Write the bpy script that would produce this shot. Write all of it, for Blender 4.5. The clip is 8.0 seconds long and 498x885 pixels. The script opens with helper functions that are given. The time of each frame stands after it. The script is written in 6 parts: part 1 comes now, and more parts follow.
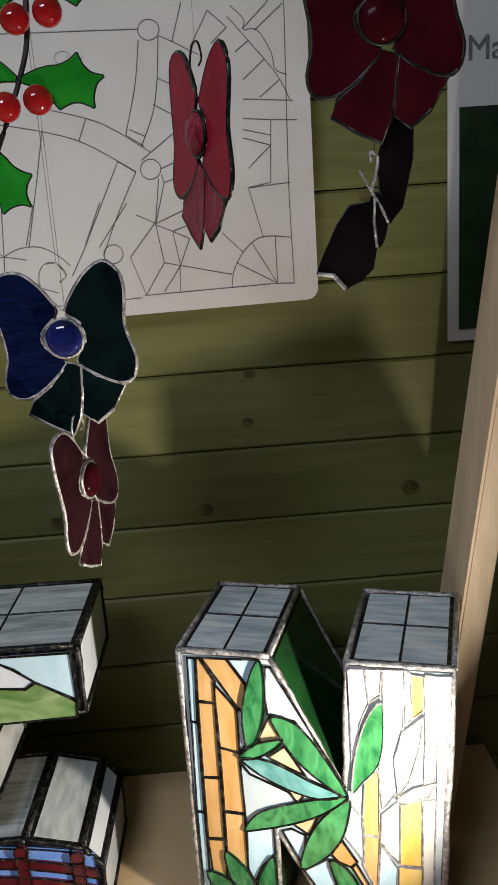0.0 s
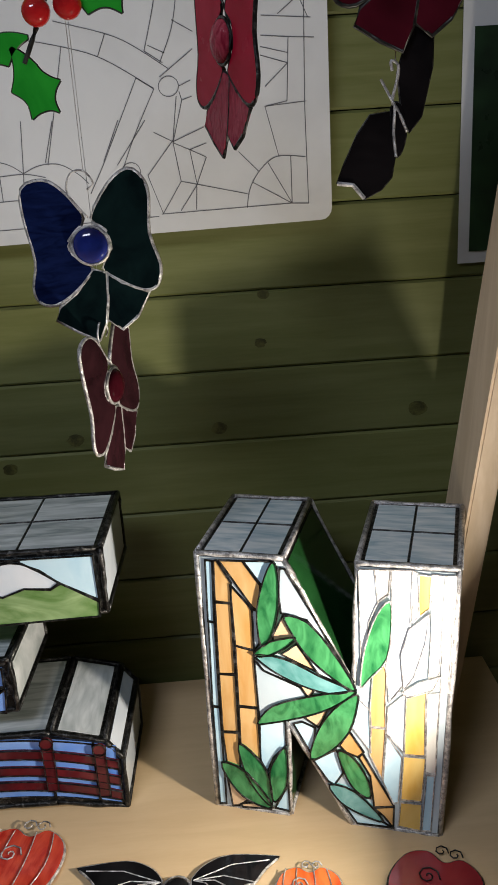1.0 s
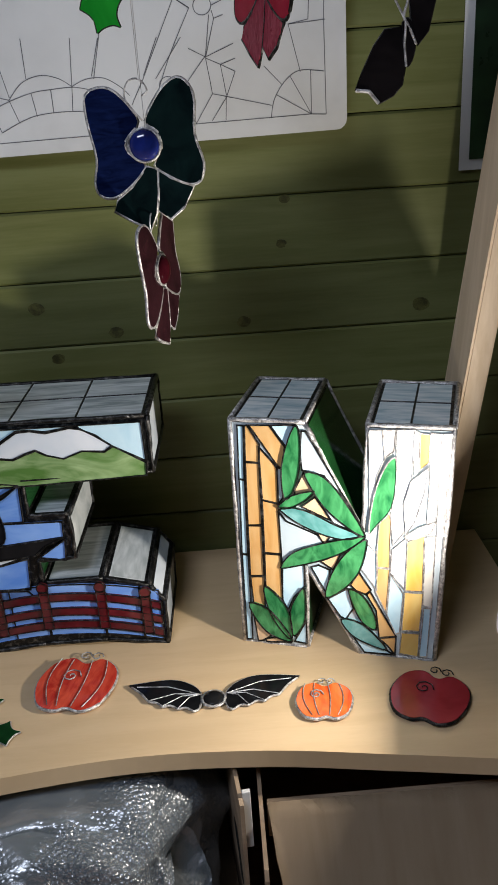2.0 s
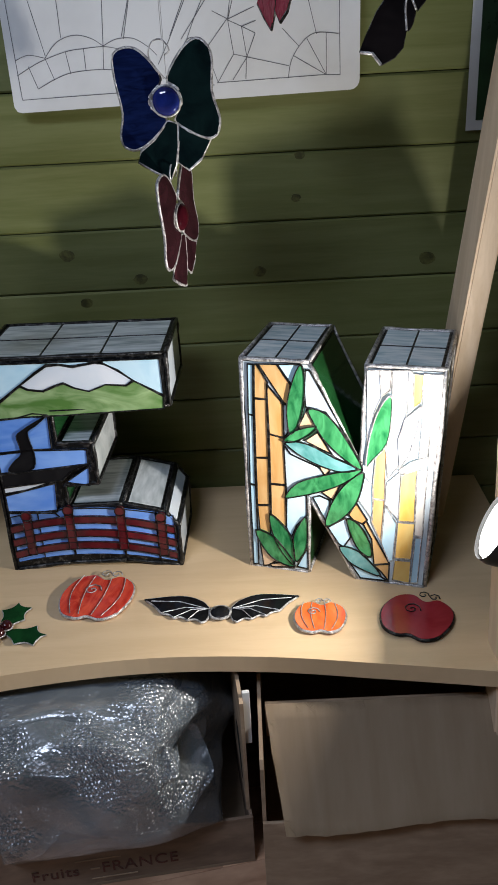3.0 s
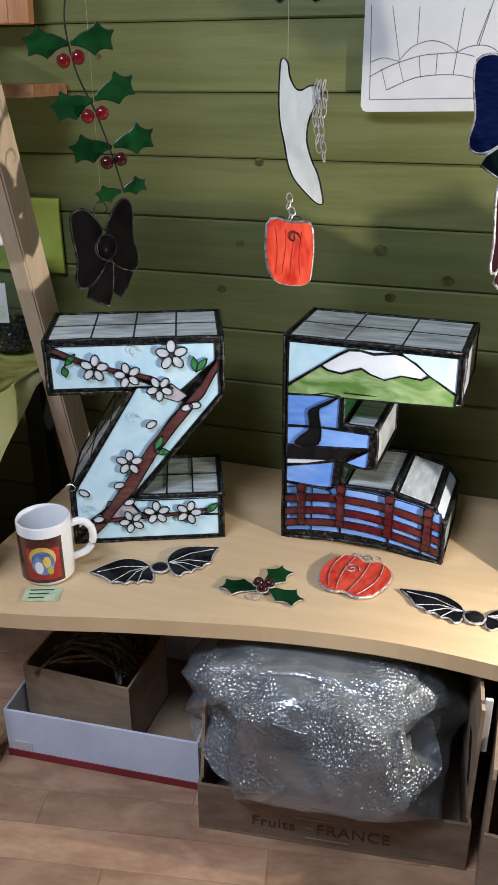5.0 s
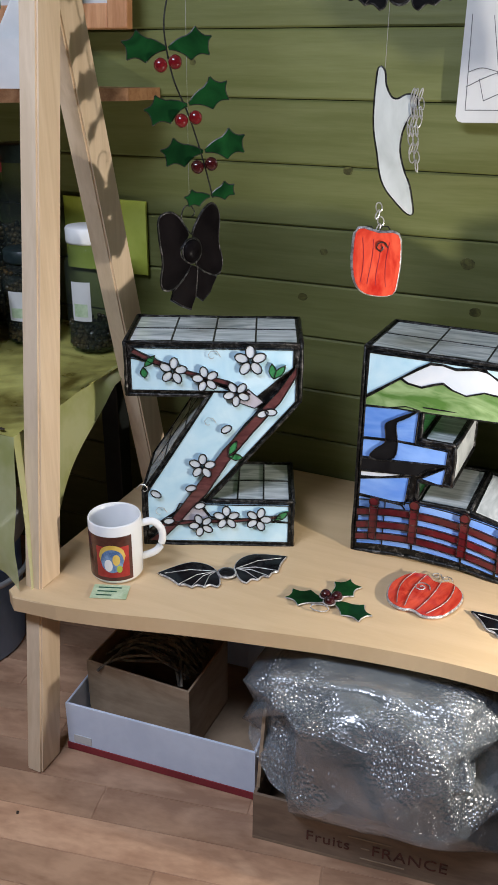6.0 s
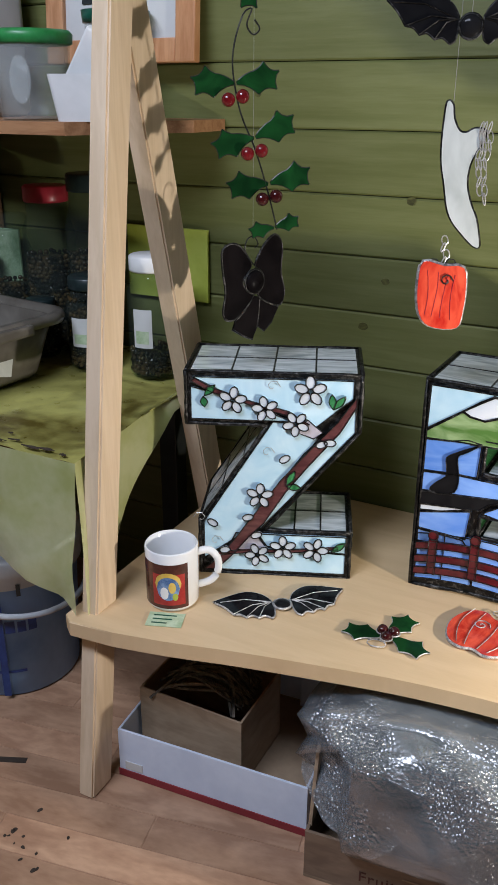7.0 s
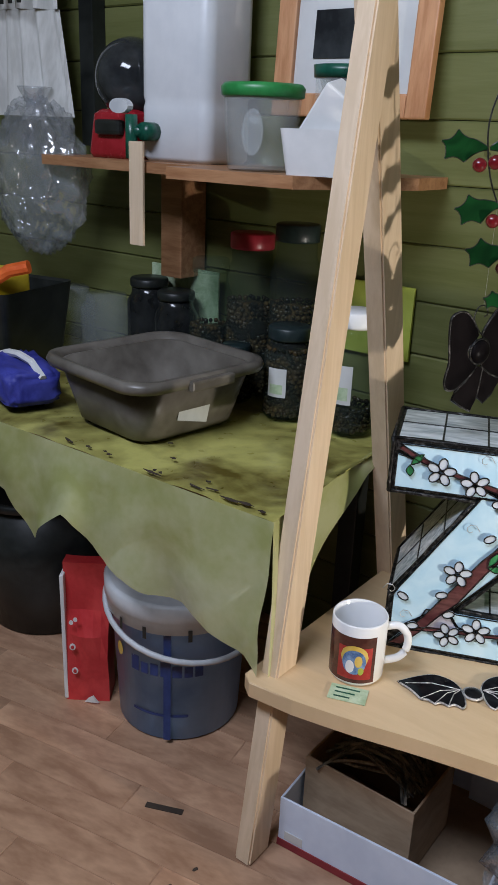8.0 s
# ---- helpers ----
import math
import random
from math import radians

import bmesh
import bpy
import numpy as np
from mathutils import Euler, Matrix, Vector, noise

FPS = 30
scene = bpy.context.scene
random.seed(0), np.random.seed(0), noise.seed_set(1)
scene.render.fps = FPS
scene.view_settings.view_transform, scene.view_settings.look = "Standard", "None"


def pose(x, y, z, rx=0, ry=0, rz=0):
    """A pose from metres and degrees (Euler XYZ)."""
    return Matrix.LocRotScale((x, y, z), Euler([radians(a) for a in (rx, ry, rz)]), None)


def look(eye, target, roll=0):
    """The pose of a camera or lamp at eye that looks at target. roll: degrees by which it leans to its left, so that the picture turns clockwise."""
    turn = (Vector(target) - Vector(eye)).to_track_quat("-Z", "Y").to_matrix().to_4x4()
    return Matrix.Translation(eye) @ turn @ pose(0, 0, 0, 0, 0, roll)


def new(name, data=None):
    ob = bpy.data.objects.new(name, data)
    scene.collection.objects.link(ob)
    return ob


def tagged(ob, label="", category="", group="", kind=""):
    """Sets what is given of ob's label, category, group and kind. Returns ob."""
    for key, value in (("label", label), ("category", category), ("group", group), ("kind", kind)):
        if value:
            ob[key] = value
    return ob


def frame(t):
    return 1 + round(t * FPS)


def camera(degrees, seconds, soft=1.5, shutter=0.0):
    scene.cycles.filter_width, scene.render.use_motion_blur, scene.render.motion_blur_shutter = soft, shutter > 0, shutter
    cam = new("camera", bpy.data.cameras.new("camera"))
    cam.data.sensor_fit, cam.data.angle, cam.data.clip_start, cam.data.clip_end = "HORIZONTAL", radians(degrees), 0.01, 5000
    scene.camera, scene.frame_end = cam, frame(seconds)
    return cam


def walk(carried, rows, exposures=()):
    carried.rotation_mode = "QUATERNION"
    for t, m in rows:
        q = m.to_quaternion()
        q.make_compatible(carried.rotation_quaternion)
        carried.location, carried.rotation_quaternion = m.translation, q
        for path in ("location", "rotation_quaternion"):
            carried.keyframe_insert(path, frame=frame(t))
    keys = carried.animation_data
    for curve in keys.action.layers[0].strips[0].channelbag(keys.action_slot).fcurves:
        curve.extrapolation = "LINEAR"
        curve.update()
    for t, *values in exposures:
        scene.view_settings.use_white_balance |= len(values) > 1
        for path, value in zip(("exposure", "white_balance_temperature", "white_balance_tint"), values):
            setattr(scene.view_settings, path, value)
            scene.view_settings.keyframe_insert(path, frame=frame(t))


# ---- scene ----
cam = camera(33.4, 8.0)
PATH = [
    (0, (-0.026, 0.054, 1.122), (0.045, 1.978, 0.581), -3.9),
    (0.5, (-0.031, 0.046, 1.107), (0.039, 1.96, 0.532), -3.7),
    (1, (-0.051, 0.012, 1.093), (0.018, 1.9, 0.437), -3.5),
    (1.5, (-0.1, -0.069, 1.083), (-0.039, 1.788, 0.342), -3.6),
    (2.8, (-0.071, -0.248, 1.075), (-0.035, 1.561, 0.223), -3.2),
    (3, (-0.068, -0.261, 1.077), (-0.089, 1.543, 0.214), -3.1),
    (3.5, (-0.079, -0.285, 1.081), (-0.289, 1.508, 0.218), -1.9),
    (4, (-0.096, -0.303, 1.077), (-0.472, 1.466, 0.223), -0.7),
    (4.5, (-0.111, -0.32, 1.068), (-0.614, 1.429, 0.239), -0.5),
    (5, (-0.131, -0.324, 1.074), (-0.705, 1.402, 0.241), -0.4),
    (6.5, (-0.148, -0.317, 1.071), (-0.938, 1.336, 0.268), 0.6),
    (7, (-0.159, -0.316, 1.083), (-1.006, 1.323, 0.311), 0.2),
    (7.5, (-0.191, -0.322, 1.1), (-1.172, 1.261, 0.37), 0.7),
    (8, (-0.283, -0.328, 1.107), (-1.409, 1.168, 0.404), 2.3),
]
walk(cam, [(t, look(eye, target, roll)) for t, eye, target, roll in PATH], exposures=[(0.0, -0.58, 7050, 10), (1.5, -0.54, 6750, 10), (3.0, -0.40, 6250, 10), (3.8, -0.03, 6350, 10), (5.0, 0.20, 6500, 11), (6.5, 0.30, 6600, 11), (8.0, 0.26, 6600, 11)])

# ---- world and lights ----
world = bpy.data.worlds.new("room_air")
world.use_nodes = True
scene.world = world
world.node_tree.nodes["Background"].inputs["Color"].default_value = (0.5, 0.55, 0.6, 1)
world.node_tree.nodes["Background"].inputs["Strength"].default_value = 0.03


def lamp(name, kind, matrix, watts, color, **more):
    data = bpy.data.lights.new(name, kind)
    data.energy, data.color = watts, color
    if kind == "AREA":
        data.shape, data.size, data.size_y = more.get("shape", "RECTANGLE"), more["size"], more["size_y"]
        data.spread = radians(more.get("spread", 180))
    if kind == "SPOT":
        data.spot_size, data.spot_blend, data.shadow_soft_size = radians(more["cone"]), more["blend"], more["size"]
    ob = new(name, data)
    ob.matrix_world = matrix
    return ob


SPOT_AT = Vector((0.208, 0.575, 0.552))
AIM = Vector((-0.89, 0.16, 0.43)).normalized()
LOW = Vector((-0.0093, 0.0017, -0.0199))  # the bulb sits low behind the lens
lamp("clip_lamp_beam", "AREA", look(SPOT_AT + AIM * 0.006 + LOW, SPOT_AT + AIM + LOW), 6.2, (1.0, 0.94, 0.86), shape="DISK", size=0.032, size_y=0.032, spread=173)
lamp("ceiling_panel_light", "AREA", look((-0.9, -0.55, 2.24), (-0.75, 0.6, 0.3)), 37.0, (0.81, 0.92, 1.16), size=1.0, size_y=0.5)

# ---- materials ----


def material(name, c1, c2=None, rough=0.6, metal=0.0, scale=30.0, stretch=(1, 1, 1), bump=0.1, fine=6.0, spread=0.0, spec=0.5, trans=0.0, alpha=1.0, ior=1.45, coat=0.0, distort=0.6, contrast=(0.35, 0.65)):
    """Two noises, broad and fine, between two colours, with relief; spread varies the value from object to object."""
    c2 = c2 or c1
    m = bpy.data.materials.new(name)
    m.use_nodes = True
    nt = m.node_tree
    n, link = nt.nodes, nt.links.new
    b = n["Principled BSDF"]
    tc = n.new("ShaderNodeTexCoord")
    mp = n.new("ShaderNodeMapping")
    mp.inputs["Scale"].default_value = stretch
    link(tc.outputs["Object"], mp.inputs["Vector"])
    info = n.new("ShaderNodeObjectInfo")
    off = n.new("ShaderNodeVectorMath")
    off.operation = "MULTIPLY_ADD"
    link(info.outputs["Random"], off.inputs[0])
    off.inputs[1].default_value = (7.0, 3.0, 5.0)
    link(mp.outputs["Vector"], off.inputs[2])
    n1 = n.new("ShaderNodeTexNoise")
    n1.inputs["Scale"].default_value, n1.inputs["Detail"].default_value, n1.inputs["Distortion"].default_value = scale, 5, distort
    n2 = n.new("ShaderNodeTexNoise")
    n2.inputs["Scale"].default_value, n2.inputs["Detail"].default_value = scale * fine, 3
    link(off.outputs[0], n1.inputs["Vector"])
    link(off.outputs[0], n2.inputs["Vector"])
    mix = n.new("ShaderNodeMath")
    mix.operation = "MULTIPLY_ADD"
    mix.inputs[1].default_value = 0.3
    link(n2.outputs["Fac"], mix.inputs[0])
    link(n1.outputs["Fac"], mix.inputs[2])
    ramp = n.new("ShaderNodeValToRGB")
    ramp.color_ramp.elements[0].position, ramp.color_ramp.elements[1].position = contrast[0] + 0.15, contrast[1] + 0.15
    ramp.color_ramp.elements[0].color, ramp.color_ramp.elements[1].color = (*c1, 1), (*c2, 1)
    link(mix.outputs[0], ramp.inputs["Fac"])
    hsv = n.new("ShaderNodeHueSaturation")
    val = n.new("ShaderNodeMapRange")
    val.inputs["To Min"].default_value, val.inputs["To Max"].default_value = 1 - spread, 1 + spread
    link(info.outputs["Random"], val.inputs["Value"])
    link(val.outputs[0], hsv.inputs["Value"])
    link(ramp.outputs["Color"], hsv.inputs["Color"])
    link(hsv.outputs["Color"], b.inputs["Base Color"])
    rr = n.new("ShaderNodeMapRange")
    rr.inputs["To Min"].default_value, rr.inputs["To Max"].default_value = max(0.02, rough - 0.08), min(1, rough + 0.08)
    link(n2.outputs["Fac"], rr.inputs["Value"])
    link(rr.outputs[0], b.inputs["Roughness"])
    b.inputs["Metallic"].default_value = metal
    b.inputs["Specular IOR Level"].default_value = spec
    b.inputs["Transmission Weight"].default_value = trans
    b.inputs["Alpha"].default_value = alpha
    b.inputs["IOR"].default_value = ior
    b.inputs["Coat Weight"].default_value = coat
    if bump:
        bp = n.new("ShaderNodeBump")
        bp.inputs["Strength"].default_value, bp.inputs["Distance"].default_value = bump, 0.004
        link(mix.outputs[0], bp.inputs["Height"])
        link(bp.outputs["Normal"], b.inputs["Normal"])
    return m


def glass(name, c1, c2, rough=0.12, scale=14.0, stretch=(1, 1, 1), spread=0.08, bump=0.06, **more):
    """Opalescent art glass: streaks of two colours under a glossy face."""
    return material(name, c1, c2, rough=rough, scale=scale, stretch=stretch, spread=spread, bump=bump, distort=1.6, contrast=(0.3, 0.7), fine=2.5, **more)


def clear(name, tint=(1, 1, 1), rough=0.05, mixed=0.75, haze=(0.8, 0.82, 0.84)):
    """Thin clear plastic or jar glass: straight-through view with a glossy, slightly hazy face."""
    m = bpy.data.materials.new(name)
    m.use_nodes = True
    nt = m.node_tree
    n, link = nt.nodes, nt.links.new
    b = n["Principled BSDF"]
    b.inputs["Base Color"].default_value = (*haze, 1)
    b.inputs["Roughness"].default_value = rough
    tr = n.new("ShaderNodeBsdfTransparent")
    tr.inputs["Color"].default_value = (*tint, 1)
    nz = n.new("ShaderNodeTexNoise")
    nz.inputs["Scale"].default_value = 25
    mr = n.new("ShaderNodeMapRange")
    mr.inputs["To Min"].default_value, mr.inputs["To Max"].default_value = mixed - 0.05, min(0.97, mixed + 0.05)
    link(nz.outputs["Fac"], mr.inputs["Value"])
    ms = n.new("ShaderNodeMixShader")
    link(mr.outputs[0], ms.inputs["Fac"])
    link(b.outputs[0], ms.inputs[1])
    link(tr.outputs[0], ms.inputs[2])
    link(ms.outputs[0], n["Material Output"].inputs["Surface"])
    return m


M_PLANK = material("green_stained_pine", (0.128, 0.140, 0.044), (0.168, 0.180, 0.066), rough=0.42, scale=5.0, stretch=(0.6, 8, 8), bump=0.10, spread=0.10, fine=8)
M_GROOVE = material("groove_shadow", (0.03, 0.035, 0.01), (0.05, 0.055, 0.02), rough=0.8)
M_KNOT = material("pine_knot", (0.040, 0.038, 0.010), (0.115, 0.115, 0.032), rough=0.5, scale=70)
M_SHELF = material("pale_shelf_board", (0.64, 0.455, 0.26), (0.69, 0.50, 0.295), rough=0.45, scale=6.0, stretch=(1, 7, 1), bump=0.04, fine=9)
M_PINE = material("raw_pine", (0.64, 0.485, 0.325), (0.73, 0.57, 0.405), rough=0.55, scale=9.0, stretch=(7, 7, 0.5), bump=0.08, fine=5)
M_FLOOR = material("laminate_floor", (0.36, 0.20, 0.12), (0.55, 0.335, 0.21), rough=0.36, scale=7.0, stretch=(1.2, 3, 1), bump=0.03, spread=0.17, fine=6)
M_JOINT = material("floor_joint", (0.10, 0.06, 0.035), (0.14, 0.09, 0.05), rough=0.8)
M_WALLS = material("dark_back_wall", (0.10, 0.11, 0.05), (0.15, 0.16, 0.08), rough=0.7, scale=4)
M_CEIL = material("pale_ceiling", (0.45, 0.44, 0.38), (0.55, 0.54, 0.48), rough=0.8, scale=3)
M_LEAD = material("dark_patina_solder", (0.012, 0.012, 0.012), (0.17, 0.165, 0.16), rough=0.32, metal=0.6, scale=110, contrast=(0.5, 0.8), bump=0.5, spec=0.5)
M_SOLDER = material("bright_tin_solder", (0.22, 0.21, 0.21), (0.74, 0.72, 0.70), rough=0.3, metal=0.45, scale=130, bump=0.6)
M_WIRE = material("tinned_wire", (0.40, 0.39, 0.38), (0.66, 0.64, 0.62), rough=0.3, metal=0.5, scale=80)
M_DWIRE = material("dark_wire", (0.02, 0.02, 0.02), (0.06, 0.06, 0.055), rough=0.4, metal=0.7, scale=80)
G_SKY = glass("pale_sky_glass", (0.42, 0.66, 0.80), (0.58, 0.78, 0.88))
G_WHITE = glass("milk_white_glass", (0.58, 0.66, 0.74), (0.76, 0.79, 0.83), scale=8)
# grey streak glass, colours raised to include reflected room light on letter tops
G_GREY = glass("grey_streak_reflection_glass", (0.36, 0.41, 0.41), (0.84, 0.88, 0.88), scale=10, stretch=(1, 5, 5), rough=0.07, coat=0.4)
G_MILK = glass("pale_milk_glass", (0.42, 0.52, 0.58), (0.58, 0.65, 0.69), scale=8)
# pale streaks here paint the bright reflection on the N's top panes
G_TOPGLINT = glass("blue_white_reflection_glass", (0.42, 0.58, 0.66), (0.92, 0.97, 0.98), scale=12, stretch=(1, 5, 5), rough=0.07, coat=0.4)
G_STREAK = glass("white_streak_glass", (0.42, 0.46, 0.46), (0.72, 0.75, 0.75), scale=12, stretch=(5, 1, 1))
G_BLUE = glass("cornflower_glass", (0.10, 0.25, 0.70), (0.24, 0.42, 0.82), scale=7, stretch=(1, 1, 3))
G_HILL = glass("meadow_green_glass", (0.09, 0.20, 0.045), (0.34, 0.47, 0.23), scale=13, stretch=(1, 1, 2.6))
G_BLACK = glass("black_glass", (0.005, 0.005, 0.006), (0.014, 0.014, 0.015), rough=0.1, spec=0.12)
G_RAIL = glass("dark_red_glass", (0.050, 0.006, 0.009), (0.125, 0.014, 0.019), scale=20)
G_CANE = glass("amber_cane_glass", (0.58, 0.31, 0.10), (0.69, 0.44, 0.20), scale=12, stretch=(3, 3, 0.6))
G_PEACH = glass("peach_glass", (0.62, 0.40, 0.22), (0.74, 0.54, 0.36), scale=12)
G_PEARL = glass("warm_pearl_glass", (0.66, 0.62, 0.56), (0.78, 0.76, 0.70), scale=10, stretch=(3, 3, 0.8))
G_GOLD = glass("gold_cane_glass", (0.74, 0.43, 0.09), (0.84, 0.61, 0.22), scale=10, stretch=(2, 2, 0.6))
G_LEAF = glass("leaf_green_glass", (0.010, 0.11, 0.035), (0.07, 0.32, 0.12), scale=22, stretch=(2, 2, 1))
G_TEAL = glass("teal_leaf_glass", (0.04, 0.22, 0.20), (0.22, 0.46, 0.46), scale=22)
G_DGREEN = glass("bottle_green_glass", (0.005, 0.030, 0.008), (0.012, 0.065, 0.018), scale=10)
G_BROWN = glass("branch_brown_glass", (0.07, 0.022, 0.024), (0.16, 0.06, 0.06), scale=18, stretch=(1, 1, 3))
G_MAUVE = glass("mauve_glass", (0.38, 0.36, 0.42), (0.56, 0.54, 0.6))
G_PETAL = glass("petal_white_glass", (0.46, 0.52, 0.58), (0.64, 0.69, 0.74), scale=20)

# ---- shape helpers ----


def part(name, bm, mat, parent=None, label="", smooth=False):
    me = bpy.data.meshes.new(name)
    bmesh.ops.recalc_face_normals(bm, faces=bm.faces)
    bm.to_mesh(me)
    bm.free()
    if smooth:
        for f in me.polygons:
            f.use_smooth = True
    me.materials.append(mat)
    ob = new(name, me)
    if parent:
        ob.parent = parent
    if label:
        ob["label"] = label
    return ob


def thing(name, m, label, category, group=""):
    ob = new(name)
    ob.empty_display_size = 0.02
    ob.matrix_world = m
    return tagged(ob, label, category, group)


def box(bm, x0, x1, y0, y1, z0, z1, bevel=0.0):
    r = bmesh.ops.create_cube(bm, size=1.0, matrix=Matrix.LocRotScale(((x0 + x1) / 2, (y0 + y1) / 2, (z0 + z1) / 2), None, (x1 - x0, y1 - y0, z1 - z0)))
    if bevel:
        edges = list({e for v in r["verts"] for e in v.link_edges})
        bmesh.ops.bevel(bm, geom=edges, offset=bevel, segments=2, affect="EDGES", profile=0.6)
    return bm


def boxed(x0, x1, y0, y1, z0, z1, bevel=0.0):
    return box(bmesh.new(), x0, x1, y0, y1, z0, z1, bevel)


def prism(bm, pts, y0, y1):
    """A flat piece with outline pts (x, z), from depth y0 to y1."""
    a = [bm.verts.new((x, y0, z)) for x, z in pts]
    b = [bm.verts.new((x, y1, z)) for x, z in pts]
    bm.faces.new(a)
    bm.faces.new(b[::-1])
    for i in range(len(pts)):
        j = (i + 1) % len(pts)
        bm.faces.new((a[j], a[i], b[i], b[j]))
    return bm


def spline(pts, per=4, closed=True):
    """Points along a smooth line through pts."""
    out, n = [], len(pts)
    last = n if closed else n - 1
    for i in range(last):
        p = [Vector(pts[(i + k) % n] if closed else pts[min(max(i + k, 0), n - 1)]) for k in (-1, 0, 1, 2)]
        for s in range(per):
            t = s / per
            out.append(0.5 * (2 * p[1] + (p[2] - p[0]) * t + (2 * p[0] - 5 * p[1] + 4 * p[2] - p[3]) * t * t + (3 * p[1] - p[0] - 3 * p[2] + p[3]) * t ** 3))
    if not closed:
        out.append(Vector(pts[-1]))
    return [tuple(v) for v in out]


def tube(bm, pts, r, sides=6, closed=False):
    """A round bar along 3D points."""
    pts = [Vector(p) for p in pts]
    n = len(pts)
    rings = []
    for i, p in enumerate(pts):
        a = pts[(i - 1) % n] if closed or i else p
        b = pts[(i + 1) % n] if closed or i < n - 1 else p
        d = (b - a).normalized()
        s = d.cross(Vector((0, 0, 1)) if abs(d.z) < 0.9 else Vector((0, 1, 0))).normalized()
        u = d.cross(s)
        rad = r if isinstance(r, (int, float)) else r[i]
        rings.append([bm.verts.new(p + rad * (math.cos(k * 2 * math.pi / sides) * s + math.sin(k * 2 * math.pi / sides) * u)) for k in range(sides)])
    for i in range(n if closed else n - 1):
        a, b = rings[i], rings[(i + 1) % n]
        for k in range(sides):
            bm.faces.new((a[k], a[(k + 1) % sides], b[(k + 1) % sides], b[k]))
    if not closed:
        bm.faces.new(rings[0][::-1])
        bm.faces.new(rings[-1])
    return bm


def came(bm, pts, w, y, closed=True):
    """A low rounded lead line of width w along an outline (x, z), standing out in front of depth y."""
    n = len(pts)
    for i in range(n if closed else n - 1):
        a, b = Vector(pts[i]), Vector(pts[(i + 1) % n])
        d = b - a
        if d.length < 1e-5:
            continue
        d.normalize()
        s = Vector((-d.y, d.x)) * w / 2
        a, b = a - d * w * 0.3, b + d * w * 0.3
        ring = []
        for p in (a, b):
            ring.append([bm.verts.new((q.x, yy, q.y)) for q, yy in ((p - s, y), (p - s * 0.55, y - 0.0016), (p + s * 0.55, y - 0.0016), (p + s, y))])
        for k in range(3):
            bm.faces.new((ring[0][k], ring[0][k + 1], ring[1][k + 1], ring[1][k]))
        bm.faces.new(ring[0][::-1])
        bm.faces.new(ring[1])
    return bm


def lathe(bm, profile, n=32, cx=0.0, cy=0.0, caps=True):
    """A turned shape from (radius, height) pairs."""
    rings = []
    for r, z in profile:
        rings.append([bm.verts.new((cx + r * math.cos(2 * math.pi * k / n), cy + r * math.sin(2 * math.pi * k / n), z)) for k in range(n)])
    for a, b in zip(rings, rings[1:]):
        for k in range(n):
            bm.faces.new((a[k], a[(k + 1) % n], b[(k + 1) % n], b[k]))
    if caps and profile[0][0] > 1e-4:
        bm.faces.new(rings[0][::-1])
    if caps and profile[-1][0] > 1e-4:
        bm.faces.new(rings[-1])
    return bm


def ellipse(cx, cz, a, b, n=16, turn=0.0):
    c, s = math.cos(radians(turn)), math.sin(radians(turn))
    return [(cx + c * a * math.cos(t) - s * b * math.sin(t), cz + s * a * math.cos(t) + c * b * math.sin(t)) for t in (2 * math.pi * k / n for k in range(n))]


# ---- large structure ----
WALL_Y = 1.11
X0, X1, Y0, ROOF = -2.6, 1.3, -2.2, 2.3
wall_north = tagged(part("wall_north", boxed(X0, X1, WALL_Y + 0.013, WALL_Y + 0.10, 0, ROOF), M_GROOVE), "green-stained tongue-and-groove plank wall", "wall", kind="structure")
tagged(part("wall_south", boxed(X0, X1, Y0 - 0.1, Y0, 0, ROOF), M_WALLS), "plain dark wall behind the viewer", "wall", kind="structure")
tagged(part("wall_west", boxed(X0 - 0.1, X0, Y0, WALL_Y + 0.1, 0, ROOF), M_WALLS), "plain dark side wall", "wall", kind="structure")
tagged(part("wall_east", boxed(X1, X1 + 0.1, Y0, WALL_Y + 0.1, 0, ROOF), M_WALLS), "plain dark side wall", "wall", kind="structure")
tagged(part("ceiling", boxed(X0, X1, Y0, WALL_Y + 0.1, ROOF, ROOF + 0.1), M_CEIL), "pale ceiling", "ceiling", kind="structure")
floor = tagged(part("floor", boxed(X0, X1, Y0, WALL_Y + 0.1, -0.1, -0.004), M_JOINT), "worn reddish wood laminate floor", "floor", kind="structure")

# shelf board between the two A-frames, with its front edge curved inwards
SHELF_Z = 0.338
front = spline([(-0.82, 0.513), (-0.73, 0.532), (-0.636, 0.557), (-0.521, 0.583), (-0.385, 0.610), (-0.23, 0.625), (-0.07, 0.617), (0.076, 0.594), (0.17, 0.578), (0.24, 0.566)], 5, closed=False)
shelf_outline = [(-0.911, 0.520), (-0.892, 0.505)] + front + [(0.33, 0.560), (0.33, 1.10), (-0.911, 1.10)]
bm = bmesh.new()
prism(bm, shelf_outline, SHELF_Z - 0.026, SHELF_Z)
for v in bm.verts:
    v.co = (v.co.x, v.co.z, v.co.y)
bmesh.ops.bevel(bm, geom=[e for e in bm.edges if abs(e.verts[0].co.z - e.verts[1].co.z) < 1e-6], offset=0.0015, segments=1, affect="EDGES")
shelf_board = tagged(part("shelf_board", bm, M_SHELF), "pale wooden shelf board with a curved front edge", "shelf")


